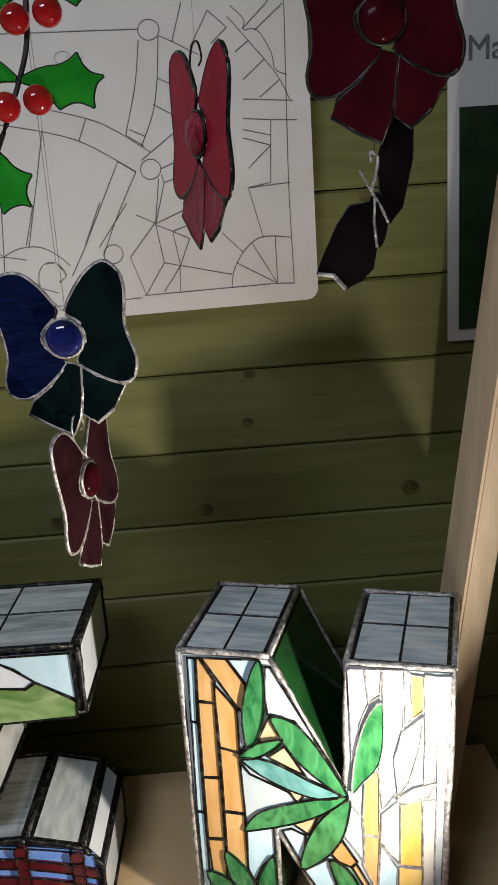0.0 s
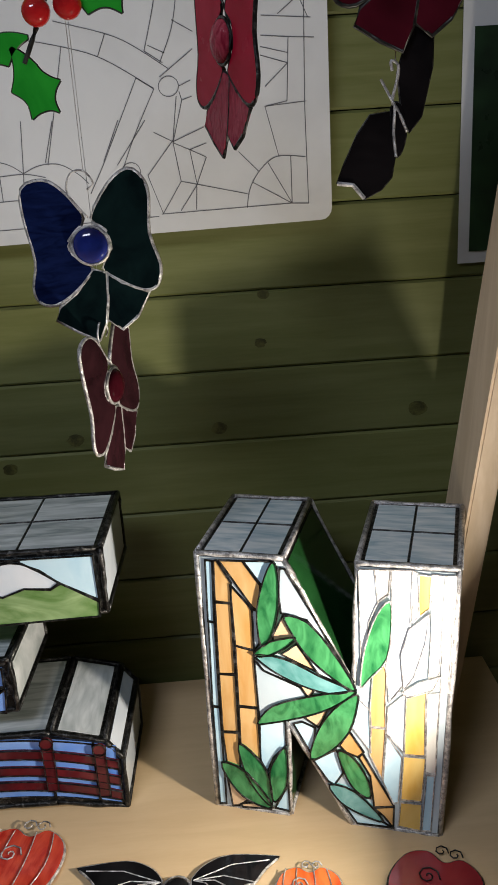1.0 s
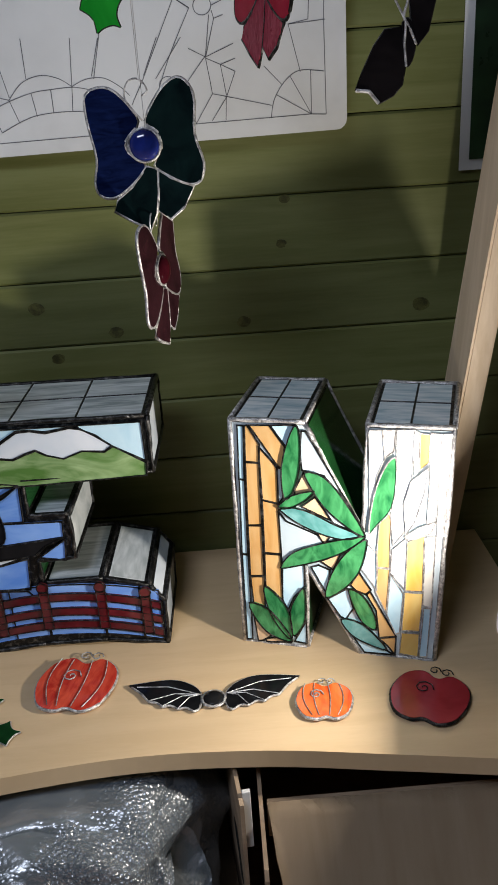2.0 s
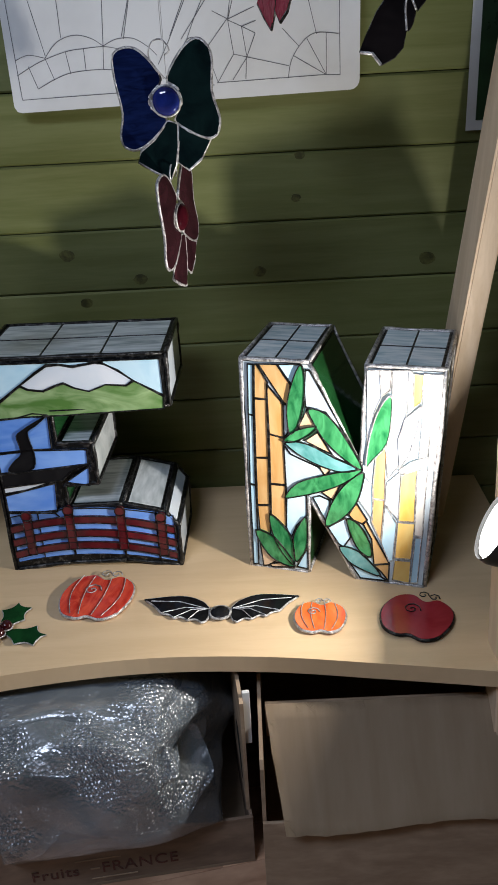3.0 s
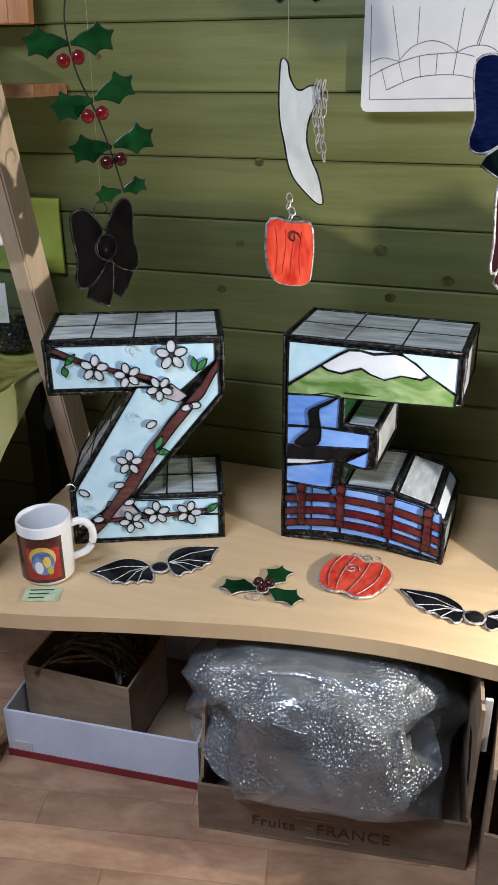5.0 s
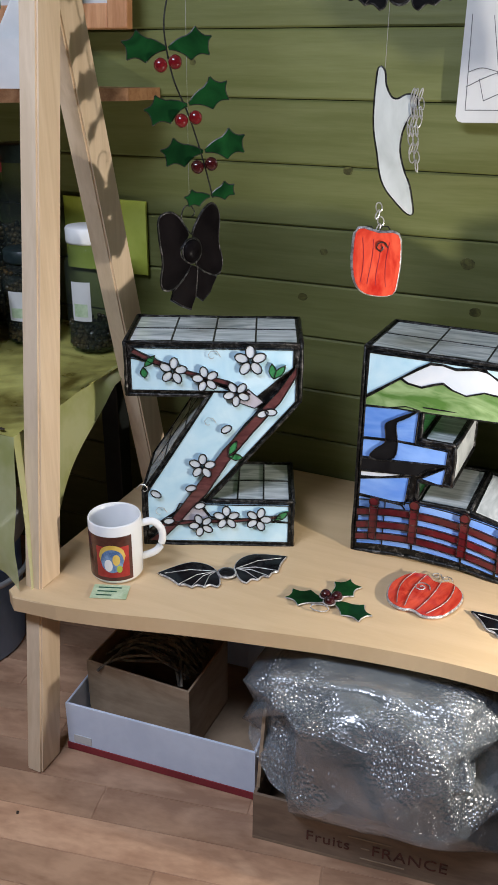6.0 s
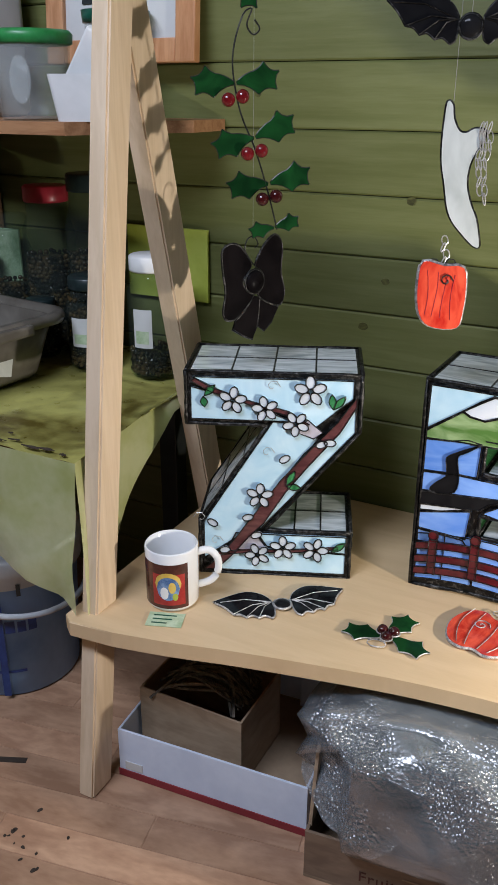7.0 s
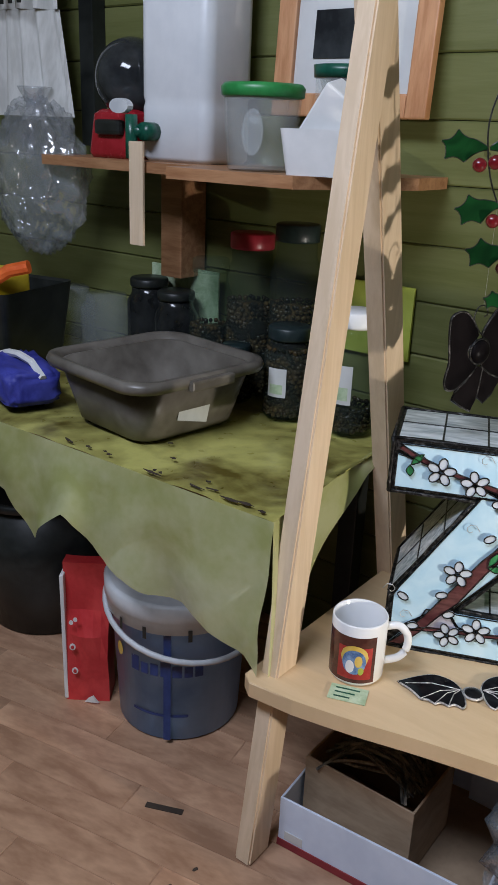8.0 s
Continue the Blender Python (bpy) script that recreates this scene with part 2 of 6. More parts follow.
def leg(x, y0, y1, top, w, d, lean, parent, back=False):
    """A square timber from y0 on the floor to y1 at height top, with lean in x per metre."""
    bm = bmesh.new()
    lo = [(x, y0), (x + w, y0), (x + w, y0 + d), (x, y0 + d)]
    a = [bm.verts.new((px, py, 0)) for px, py in lo]
    b = [bm.verts.new((px + lean * top, py + y1 - y0, top)) for px, py in lo]
    bm.faces.new(a[::-1])
    bm.faces.new(b)
    for i in range(4):
        bm.faces.new((a[i], a[(i + 1) % 4], b[(i + 1) % 4], b[i]))
    bmesh.ops.bevel(bm, geom=list(bm.edges), offset=0.003, segments=2, affect="EDGES")
    return part("leg", bm, M_PINE, parent)


frame_left = thing("trestle_frame", pose(0, 0, 0), "raw pine A-shaped trestle frame holding the shelf", "trestle", "shelf trestles")
leg(-0.897, 0.493, 0.679, 1.40, 0.030, 0.053, 0.007, frame_left)
leg(-0.928, 1.032, 0.6466, 1.40, 0.0335, 0.062, 0.0157, frame_left)
frame_right = thing("trestle_frame", pose(0, 0, 0), "raw pine A-shaped trestle frame holding the shelf", "trestle", "shelf trestles")
leg(0.229, 0.540, 0.705, 1.40, 0.034, 0.053, 0.0, frame_right)
leg(0.1876, 1.018, 0.758, 1.40, 0.031, 0.087, 0.068, frame_right)

# ---- stained-glass letters ----


def plate(name, pts, mat, letter, y, lead, w=0.0016, thick=0.003, label=""):
    """One pane of glass in front of depth y, and its lead line in the joined mesh lead."""
    bm = bmesh.new()
    xs, zs = [p[0] for p in pts], [p[1] for p in pts]
    mx, mz, grow = (min(xs) + max(xs)) / 2, (min(zs) + max(zs)) / 2, 0.0007
    kx, kz = 1 + 2 * grow / (max(xs) - min(xs)), 1 + 2 * grow / (max(zs) - min(zs))
    pts = [(mx + (x - mx) * kx, mz + (z - mz) * kz) for x, z in pts]
    prism(bm, pts, y - thick, y)
    came(lead, pts, w, y - thick + 0.0002)
    return part(name, bm, mat, letter, label)


def letter_box(name, label, m, outline, depth, tops, lead_mat):
    """A hollow box letter: a dark back plate, glass sides with lead edges; tops picks how each side is divided: (columns, rows, glass)."""
    letter = thing(name, m, label, "letter", "box letters on the shelf")
    part("core", prism(bmesh.new(), [(x, z) for x, z in outline], 0.0, depth), M_LEAD, letter)
    edge = bmesh.new()
    n = len(outline)
    for i in range(n):
        a, b = Vector(outline[i]), Vector(outline[(i + 1) % n])
        d = (b - a)
        length = d.length
        d.normalize()
        out = Vector((d.y, -d.x))
        cols, rows, mat = tops.get(i, (1, 1, G_DGREEN))
        rim, gap = 0.0075, 0.0026
        for c in range(cols):
            for r in range(rows):
                u0 = rim + (length - 2 * rim + gap) * c / cols
                u1 = rim + (length - 2 * rim + gap) * (c + 1) / cols - gap
                w0 = rim + (depth - 2 * rim + gap) * r / rows
                w1 = rim + (depth - 2 * rim + gap) * (r + 1) / rows - gap
                bm = bmesh.new()
                quad = []
                for lift in (-0.001, 0.0010):
                    quad.append([bm.verts.new(((a + d * u + out * lift).x, w, (a + d * u + out * lift).y)) for u, w in ((u0, w0), (u1, w0), (u1, w1), (u0, w1))])
                bm.faces.new(quad[1])
                for k in range(4):
                    bm.faces.new((quad[0][k], quad[0][(k + 1) % 4], quad[1][(k + 1) % 4], quad[1][k]))
                part("side_pane", bm, mat, letter)
        seams = [((rim + (length - 2 * rim + gap) * c / cols - gap / 2, 0.006), (rim + (length - 2 * rim + gap) * c / cols - gap / 2, depth - 0.006)) for c in range(1, cols)]
        seams += [((0.006, rim + (depth - 2 * rim + gap) * r / rows - gap / 2), (length - 0.006, rim + (depth - 2 * rim + gap) * r / rows - gap / 2)) for r in range(1, rows)]
        for ends in seams:
            part("side_came", tube(bmesh.new(), [((a + d * u + out * 0.0008).x, w, (a + d * u + out * 0.0008).y) for u, w in ends], 0.0016, 6), M_LEAD, letter)
        for y in (0.0, depth):
            pts = [(a + d * length * k / 8) for k in range(9)]
            tube(edge, [(p.x + random.uniform(-0.0006, 0.0006), y + random.uniform(-0.0006, 0.0006), p.y) for p in pts], [0.0030 + random.uniform(-0.0006, 0.0010) for _ in pts], 6)
        tube(edge, [(a.x, 0, a.y), (a.x, depth / 2, a.y), (a.x, depth, a.y)], 0.0034, 6)
    part("solder_edge", edge, lead_mat, letter, "lumpy solder along the edges", smooth=True)
    return letter


DEPTH = 0.158

# letter E: mountain, heron, boat and red bridge
E_OUT = [(0, 0), (0.09, 0.010), (0.18, 0.012), (0.266, 0.0), (0.268, 0.072), (0.248, 0.099), (0.185, 0.115), (0.100, 0.113), (0.100, 0.150), (0.152, 0.152), (0.152, 0.220), (0.097, 0.220), (0.097, 0.274), (0.272, 0.276), (0.272, 0.355), (0, 0.355)]
letter_e = letter_box("letter_box", "stained-glass box letter with a mountain, a heron and a red bridge", pose(-0.464, 0.857, SHELF_Z, 0, 0, -2.0), E_OUT, 0.157,
                      {13: (1, 1, G_WHITE), 14: (3, 2, G_GREY), 9: (1, 1, G_STREAK), 10: (1, 1, G_GREY), 4: (1, 1, G_WHITE), 5: (1, 1, G_STREAK), 6: (1, 1, G_GREY), 3: (1, 1, G_WHITE), 15: (1, 3, G_GREY)}, M_LEAD)
lead = bmesh.new()
plate("sky_pane", [(0.008, 0.347), (0.18, 0.347), (0.17, 0.345), (0.139, 0.341), (0.12, 0.344), (0.101, 0.344), (0.083, 0.333), (0.06, 0.316), (0.007, 0.279)], G_SKY, letter_e, 0, lead, 0.0024)
plate("sky_pane", [(0.182, 0.347), (0.263, 0.347), (0.264, 0.293), (0.222, 0.317), (0.203, 0.333), (0.184, 0.342)], G_SKY, letter_e, 0, lead, 0.0024)
plate("snow_cap", [(0.06, 0.315), (0.084, 0.331), (0.102, 0.342), (0.12, 0.343), (0.139, 0.339), (0.17, 0.344), (0.185, 0.342), (0.203, 0.331), (0.222, 0.317), (0.212, 0.31), (0.183, 0.312), (0.158, 0.303), (0.137, 0.309), (0.123, 0.317), (0.109, 0.313), (0.092, 0.306), (0.071, 0.309)], G_WHITE, letter_e, -0.0006, lead, 0.0024)
plate("green_hill", [(0.007, 0.275), (0.059, 0.313), (0.07, 0.307), (0.092, 0.304), (0.11, 0.311), (0.123, 0.315), (0.136, 0.308), (0.158, 0.302), (0.183, 0.311), (0.212, 0.308), (0.224, 0.315), (0.245, 0.302), (0.264, 0.29), (0.263, 0.272), (0.124, 0.267), (0.061, 0.266), (0.007, 0.263)], G_HILL, letter_e, -0.0006, lead, 0.0024)
plate("water_pane", [(0.007, 0.26), (0.042, 0.263), (0.07, 0.27), (0.091, 0.267), (0.089, 0.213), (0.059, 0.213), (0.007, 0.209)], G_BLUE, letter_e, 0, lead, 0.0024)
plate("water_pane", [(0.007, 0.205), (0.059, 0.21), (0.141, 0.209), (0.14, 0.186), (0.059, 0.178), (0.007, 0.175)], G_BLUE, letter_e, 0, lead, 0.0024)
plate("water_pane", [(0.141, 0.181), (0.138, 0.15), (0.104, 0.156)], G_BLUE, letter_e, 0, lead, 0.0024)
plate("white_pane", [(0.007, 0.149), (0.088, 0.158), (0.042, 0.145), (0.007, 0.14)], G_WHITE, letter_e, 0, lead, 0.0024)
plate("water_pane", [(0.007, 0.135), (0.086, 0.154), (0.082, 0.106), (0.007, 0.108)], G_BLUE, letter_e, 0, lead, 0.0024)
plate("water_pane", [(0.007, 0.104), (0.078, 0.102), (0.086, 0.092), (0.007, 0.084)], G_BLUE, letter_e, 0, lead, 0.0024)
plate("heron", spline([(0.09, 0.266), (0.072, 0.251), (0.059, 0.242), (0.06, 0.225), (0.063, 0.206), (0.059, 0.183), (0.035, 0.174), (0.02, 0.179), (0.029, 0.193), (0.042, 0.205), (0.043, 0.219), (0.041, 0.236), (0.053, 0.246), (0.075, 0.259)], 3), G_BLACK, letter_e, -0.0014, lead, 0.0010)
plate("boat", [(0.007, 0.172), (0.141, 0.185), (0.113, 0.173), (0.099, 0.16), (0.007, 0.152)], G_BLACK, letter_e, -0.0014, lead, 0.0024)


def arch(u):
    """Rise of the bridge's curve along the letter."""
    return 0.026 * (1 - ((u - 0.12) / 0.15) ** 2)


for v0, v1 in ((0.006, 0.016), (0.022, 0.044), (0.047, 0.068), (0.071, 0.088)):
    for u0, u1 in ((0.008, 0.050), (0.052, 0.098), (0.102, 0.178), (0.182, 0.232), (0.236, 0.260)):
        us = [u0 + (u1 - u0) * k / 3 for k in range(4)]
        plate("river_pane", [(u, v0 + arch(u) * 0.8) for u in us] + [(u, v1 + arch(u) * 0.8) for u in us[::-1]], G_BLUE, letter_e, 0, lead, 0.0014)
for v in (0.018, 0.040, 0.064):
    us = [0.006 + 0.256 * k / 14 for k in range(15)]
    plate("bridge_rail", [(u, v - 0.0055 + arch(u)) for u in us] + [(u, v + 0.0065 + arch(u)) for u in us[::-1]], G_RAIL, letter_e, -0.003, lead, 0.0013)
for u in (0.034, 0.100, 0.180, 0.242):
    plate("bridge_post", [(u - 0.006, 0.014 + arch(u)), (u + 0.006, 0.014 + arch(u)), (u + 0.006, 0.076 + arch(u)), (u - 0.006, 0.076 + arch(u))], G_RAIL, letter_e, -0.004, lead, 0.0013)
    plate("post_knob", ellipse(u, 0.083 + arch(u), 0.0075, 0.0075, 12), G_RAIL, letter_e, -0.005, lead, 0.0013)
part("leading", lead, M_LEAD, letter_e)

# letter N: bamboo canes and leaves
N_OUT = [(0, 0), (0.092, 0), (0.095, 0.134), (0.166, 0), (0.268, 0), (0.282, 0.345), (0.177, 0.345), (0.172, 0.190), (0.098, 0.345), (0, 0.345)]
# bright solder on the edges stands for lamplight on dark lead
letter_n = letter_box("letter_box", "stained-glass box letter with amber bamboo canes and green leaves", pose(-0.0865, 0.838, SHELF_Z, 0, 0, -17.5), N_OUT, DEPTH,
                      {8: (2, 2, G_TOPGLINT), 5: (2, 2, G_TOPGLINT), 4: (1, 2, G_DGREEN), 9: (1, 3, G_DGREEN), 6: (1, 1, G_DGREEN), 7: (1, 1, G_DGREEN), 1: (1, 1, G_DGREEN), 2: (1, 1, G_DGREEN)}, M_SOLDER)
lead, lead_r = bmesh.new(), bmesh.new()
part("backing_pane", prism(bmesh.new(), [(0.004, 0.004), (0.089, 0.004), (0.093, 0.142), (0.168, 0.004), (0.265, 0.004), (0.278, 0.341), (0.180, 0.341), (0.174, 0.178), (0.096, 0.341), (0.004, 0.341)], -0.0022, -0.0002), G_MILK, letter_n)
plate("sky_pane", [(0.011, 0.337), (0.018, 0.337), (0.015, 0.261), (0.009, 0.262)], G_SKY, letter_n, 0, lead, 0.0024)
plate("sky_pane", [(0.009, 0.26), (0.015, 0.259), (0.013, 0.147), (0.006, 0.148)], G_SKY, letter_n, 0, lead, 0.0024)
plate("sky_pane", [(0.006, 0.145), (0.013, 0.145), (0.012, 0.006), (0.005, 0.005)], G_SKY, letter_n, 0, lead, 0.0024)
plate("cane", [(0.021, 0.337), (0.024, 0.338), (0.038, 0.312), (0.036, 0.287), (0.019, 0.288)], G_CANE, letter_n, 0, lead, 0.0024)
plate("cane", [(0.019, 0.285), (0.036, 0.285), (0.035, 0.195), (0.017, 0.193)], G_CANE, letter_n, 0, lead, 0.0024)
plate("cane", [(0.017, 0.191), (0.035, 0.192), (0.034, 0.115), (0.016, 0.113)], G_CANE, letter_n, 0, lead, 0.0024)
plate("cane", [(0.016, 0.11), (0.034, 0.112), (0.033, 0.062), (0.018, 0.064)], G_CANE, letter_n, 0, lead, 0.0024)
plate("cane", [(0.038, 0.309), (0.056, 0.286), (0.06, 0.279), (0.059, 0.229), (0.039, 0.233)], G_CANE, letter_n, 0, lead, 0.0024)
plate("cane", [(0.039, 0.231), (0.059, 0.227), (0.06, 0.152), (0.038, 0.152)], G_CANE, letter_n, 0, lead, 0.0024)
plate("cane", [(0.038, 0.149), (0.059, 0.149), (0.059, 0.078), (0.046, 0.086), (0.037, 0.099)], G_CANE, letter_n, 0, lead, 0.0024)
plate("cane", [(0.027, 0.338), (0.053, 0.339), (0.071, 0.311), (0.067, 0.28), (0.061, 0.284)], G_CANE, letter_n, 0, lead, 0.0024)
plate("sky_pane", [(0.055, 0.339), (0.087, 0.341), (0.073, 0.312)], G_SKY, letter_n, 0, lead, 0.0024)
plate("white_pane", [(0.061, 0.28), (0.067, 0.279), (0.066, 0.238), (0.061, 0.229)], G_MILK, letter_n, 0, lead, 0.0024)
plate("white_pane", [(0.095, 0.333), (0.1, 0.333), (0.171, 0.2), (0.147, 0.239), (0.122, 0.273), (0.094, 0.279), (0.092, 0.305)], G_MILK, letter_n, 0, lead, 0.0024)
plate("cane", [(0.083, 0.249), (0.095, 0.275), (0.11, 0.249), (0.084, 0.241)], G_PEACH, letter_n, 0, lead, 0.0024)
plate("cane", [(0.092, 0.226), (0.11, 0.241), (0.129, 0.209), (0.113, 0.216)], G_PEACH, letter_n, 0, lead, 0.0024)
plate("cane", [(0.111, 0.188), (0.127, 0.183), (0.12, 0.172)], G_PEACH, letter_n, 0, lead, 0.0024)
plate("white_pane", [(0.11, 0.241), (0.12, 0.23), (0.15, 0.2), (0.164, 0.192), (0.133, 0.205)], G_MILK, letter_n, 0, lead, 0.0024)
plate("white_pane", [(0.06, 0.216), (0.07, 0.202), (0.111, 0.185), (0.119, 0.173), (0.079, 0.152), (0.062, 0.135), (0.061, 0.177)], G_MILK, letter_n, 0, lead, 0.0024)
plate("white_pane", [(0.062, 0.128), (0.091, 0.137), (0.091, 0.103), (0.075, 0.083), (0.067, 0.062), (0.06, 0.078)], G_SKY, letter_n, 0, lead, 0.0024)
plate("mauve_pane", [(0.017, 0.046), (0.042, 0.017), (0.029, 0.006), (0.021, 0.004)], G_PEACH, letter_n, 0, lead, 0.0024)
plate("mauve_pane", [(0.032, 0.008), (0.052, 0.013), (0.069, 0.007), (0.034, 0.004)], G_PEACH, letter_n, 0, lead, 0.0024)
plate("sky_pane", [(0.075, 0.01), (0.091, 0.045), (0.091, 0.008)], G_SKY, letter_n, 0, lead, 0.0024)
plate("sky_pane", [(0.102, 0.134), (0.112, 0.138), (0.126, 0.132), (0.122, 0.093)], G_SKY, letter_n, 0, lead, 0.0024)
plate("sky_pane", [(0.124, 0.086), (0.15, 0.105), (0.157, 0.074), (0.147, 0.056), (0.14, 0.06)], G_SKY, letter_n, 0, lead, 0.0024)
plate("mauve_pane", [(0.115, 0.145), (0.141, 0.159), (0.131, 0.134)], G_PEACH, letter_n, 0, lead, 0.0024)
plate("cane", [(0.155, 0.112), (0.166, 0.132), (0.181, 0.107), (0.176, 0.099), (0.162, 0.104)], G_CANE, letter_n, 0, lead, 0.0024)
plate("cane", [(0.181, 0.104), (0.215, 0.036), (0.193, 0.031), (0.189, 0.074), (0.176, 0.099)], G_CANE, letter_n, 0, lead, 0.0024)
plate("cane", [(0.193, 0.029), (0.215, 0.034), (0.214, 0.005), (0.204, 0.019)], G_CANE, letter_n, 0, lead, 0.0024)
plate("white_pane", [(0.156, 0.03), (0.199, 0.013), (0.212, 0.005), (0.173, 0.004)], G_SKY, letter_n, 0, lead, 0.0024)
plate("tall_pane", [(0.18, 0.338), (0.195, 0.339), (0.198, 0.301), (0.189, 0.276), (0.185, 0.228), (0.181, 0.212)], G_WHITE, letter_n, 0, lead_r, 0.0016)
plate("tall_pane", [(0.197, 0.339), (0.212, 0.34), (0.21, 0.312), (0.2, 0.303)], G_PEARL, letter_n, 0, lead_r, 0.0016)
plate("tall_pane", [(0.214, 0.34), (0.234, 0.341), (0.232, 0.274), (0.224, 0.24), (0.225, 0.201), (0.211, 0.178), (0.208, 0.223), (0.214, 0.276)], G_WHITE, letter_n, 0, lead_r, 0.0016)
plate("tall_pane", [(0.235, 0.341), (0.24, 0.338), (0.241, 0.288), (0.236, 0.281)], G_WHITE, letter_n, 0, lead_r, 0.0016)
plate("cane", [(0.242, 0.337), (0.253, 0.336), (0.252, 0.299), (0.242, 0.288)], G_GOLD, letter_n, 0, lead_r, 0.0016)
plate("tall_pane", [(0.255, 0.338), (0.267, 0.337), (0.265, 0.273), (0.263, 0.22), (0.253, 0.215), (0.255, 0.272)], G_WHITE, letter_n, 0, lead_r, 0.0016)
plate("tall_pane", [(0.269, 0.337), (0.278, 0.338), (0.273, 0.198), (0.266, 0.197), (0.267, 0.273)], G_PEARL, letter_n, 0, lead_r, 0.0016)
plate("tall_pane", [(0.227, 0.197), (0.224, 0.24), (0.232, 0.272), (0.252, 0.292), (0.248, 0.257), (0.237, 0.214)], G_WHITE, letter_n, -0.0012, lead_r, 0.0016)
plate("tall_pane", [(0.225, 0.193), (0.243, 0.208), (0.264, 0.217), (0.257, 0.2), (0.234, 0.189)], G_PEARL, letter_n, -0.0012, lead_r, 0.0016)
plate("cane", [(0.193, 0.208), (0.204, 0.229), (0.207, 0.213), (0.206, 0.175), (0.206, 0.144), (0.191, 0.144), (0.19, 0.166)], G_CANE, letter_n, 0, lead_r, 0.0016)
plate("cane", [(0.191, 0.141), (0.206, 0.141), (0.202, 0.072), (0.189, 0.104)], G_CANE, letter_n, 0, lead_r, 0.0016)
plate("sky_pane", [(0.176, 0.179), (0.188, 0.164), (0.189, 0.108), (0.181, 0.122), (0.169, 0.139)], G_SKY, letter_n, 0, lead_r, 0.0016)
plate("tall_pane", [(0.21, 0.171), (0.226, 0.189), (0.228, 0.186), (0.226, 0.112), (0.208, 0.137)], G_WHITE, letter_n, 0, lead_r, 0.0016)
plate("sky_pane", [(0.208, 0.133), (0.224, 0.105), (0.22, 0.043), (0.215, 0.04), (0.204, 0.069)], G_SKY, letter_n, 0, lead_r, 0.0016)
plate("cane", [(0.229, 0.184), (0.25, 0.196), (0.249, 0.18), (0.249, 0.112), (0.228, 0.111)], G_GOLD, letter_n, 0, lead_r, 0.0016)
plate("cane", [(0.227, 0.107), (0.25, 0.108), (0.246, 0.048), (0.224, 0.047)], G_GOLD, letter_n, 0, lead_r, 0.0016)
plate("cane", [(0.224, 0.042), (0.246, 0.043), (0.245, 0.006), (0.221, 0.008)], G_GOLD, letter_n, 0, lead_r, 0.0016)
plate("sky_pane", [(0.252, 0.193), (0.264, 0.196), (0.261, 0.088), (0.251, 0.09)], G_PEARL, letter_n, 0, lead_r, 0.0016)
plate("sky_pane", [(0.252, 0.085), (0.26, 0.085), (0.257, 0.008), (0.248, 0.007)], G_SKY, letter_n, 0, lead_r, 0.0016)
plate("leaf", spline([(0.087, 0.341), (0.092, 0.325), (0.09, 0.282), (0.08, 0.246), (0.069, 0.239), (0.067, 0.28), (0.077, 0.321)], 3), G_LEAF, letter_n, -0.002, lead, 0.0020)
plate("leaf", spline([(0.06, 0.224), (0.079, 0.242), (0.108, 0.25), (0.096, 0.236), (0.077, 0.225)], 3), G_LEAF, letter_n, -0.0026, lead, 0.0020)
plate("leaf", spline([(0.098, 0.276), (0.122, 0.271), (0.147, 0.241), (0.174, 0.191), (0.15, 0.202), (0.121, 0.229), (0.105, 0.256)], 3), G_LEAF, letter_n, -0.002, lead, 0.0020)
plate("leaf", spline([(0.062, 0.223), (0.096, 0.221), (0.133, 0.204), (0.166, 0.19), (0.144, 0.183), (0.112, 0.19), (0.081, 0.205)], 3), G_TEAL, letter_n, -0.002, lead, 0.0020)
plate("leaf", spline([(0.06, 0.132), (0.079, 0.157), (0.119, 0.174), (0.157, 0.185), (0.174, 0.187), (0.146, 0.163), (0.111, 0.146), (0.075, 0.134)], 3), G_LEAF, letter_n, -0.002, lead, 0.0020)
plate("leaf", spline([(0.174, 0.184), (0.175, 0.168), (0.166, 0.134), (0.146, 0.106), (0.121, 0.09), (0.129, 0.126), (0.148, 0.16)], 3), G_LEAF, letter_n, -0.002, lead, 0.0020)
plate("leaf", spline([(0.07, 0.014), (0.069, 0.053), (0.056, 0.081), (0.035, 0.098), (0.039, 0.063), (0.053, 0.032)], 3), G_LEAF, letter_n, -0.002, lead, 0.0020)
plate("leaf", spline([(0.012, 0.068), (0.042, 0.058), (0.071, 0.012), (0.042, 0.018), (0.023, 0.038)], 3), G_LEAF, letter_n, -0.0026, lead, 0.0020)
plate("leaf", spline([(0.073, 0.022), (0.071, 0.061), (0.079, 0.084), (0.091, 0.1), (0.091, 0.054), (0.083, 0.031)], 3), G_LEAF, letter_n, -0.0026, lead, 0.0020)
plate("leaf", spline([(0.153, 0.105), (0.171, 0.097), (0.186, 0.069), (0.188, 0.045), (0.171, 0.054), (0.159, 0.078)], 3), G_LEAF, letter_n, -0.002, lead, 0.0020)
plate("leaf", spline([(0.142, 0.056), (0.171, 0.051), (0.203, 0.015), (0.176, 0.021), (0.154, 0.034)], 3), G_TEAL, letter_n, -0.0026, lead, 0.0020)
plate("leaf", spline([(0.211, 0.304), (0.213, 0.276), (0.208, 0.234), (0.191, 0.209), (0.18, 0.196), (0.185, 0.244), (0.197, 0.285)], 3), G_LEAF, letter_n, -0.002, lead_r, 0.0020)
# right column's leading made silver to imitate the clip lamp's light on it
part("leading", lead_r, M_SOLDER, letter_n, "leading of the right column, silver in place of lamplight")
part("leading", lead, M_LEAD, letter_n)

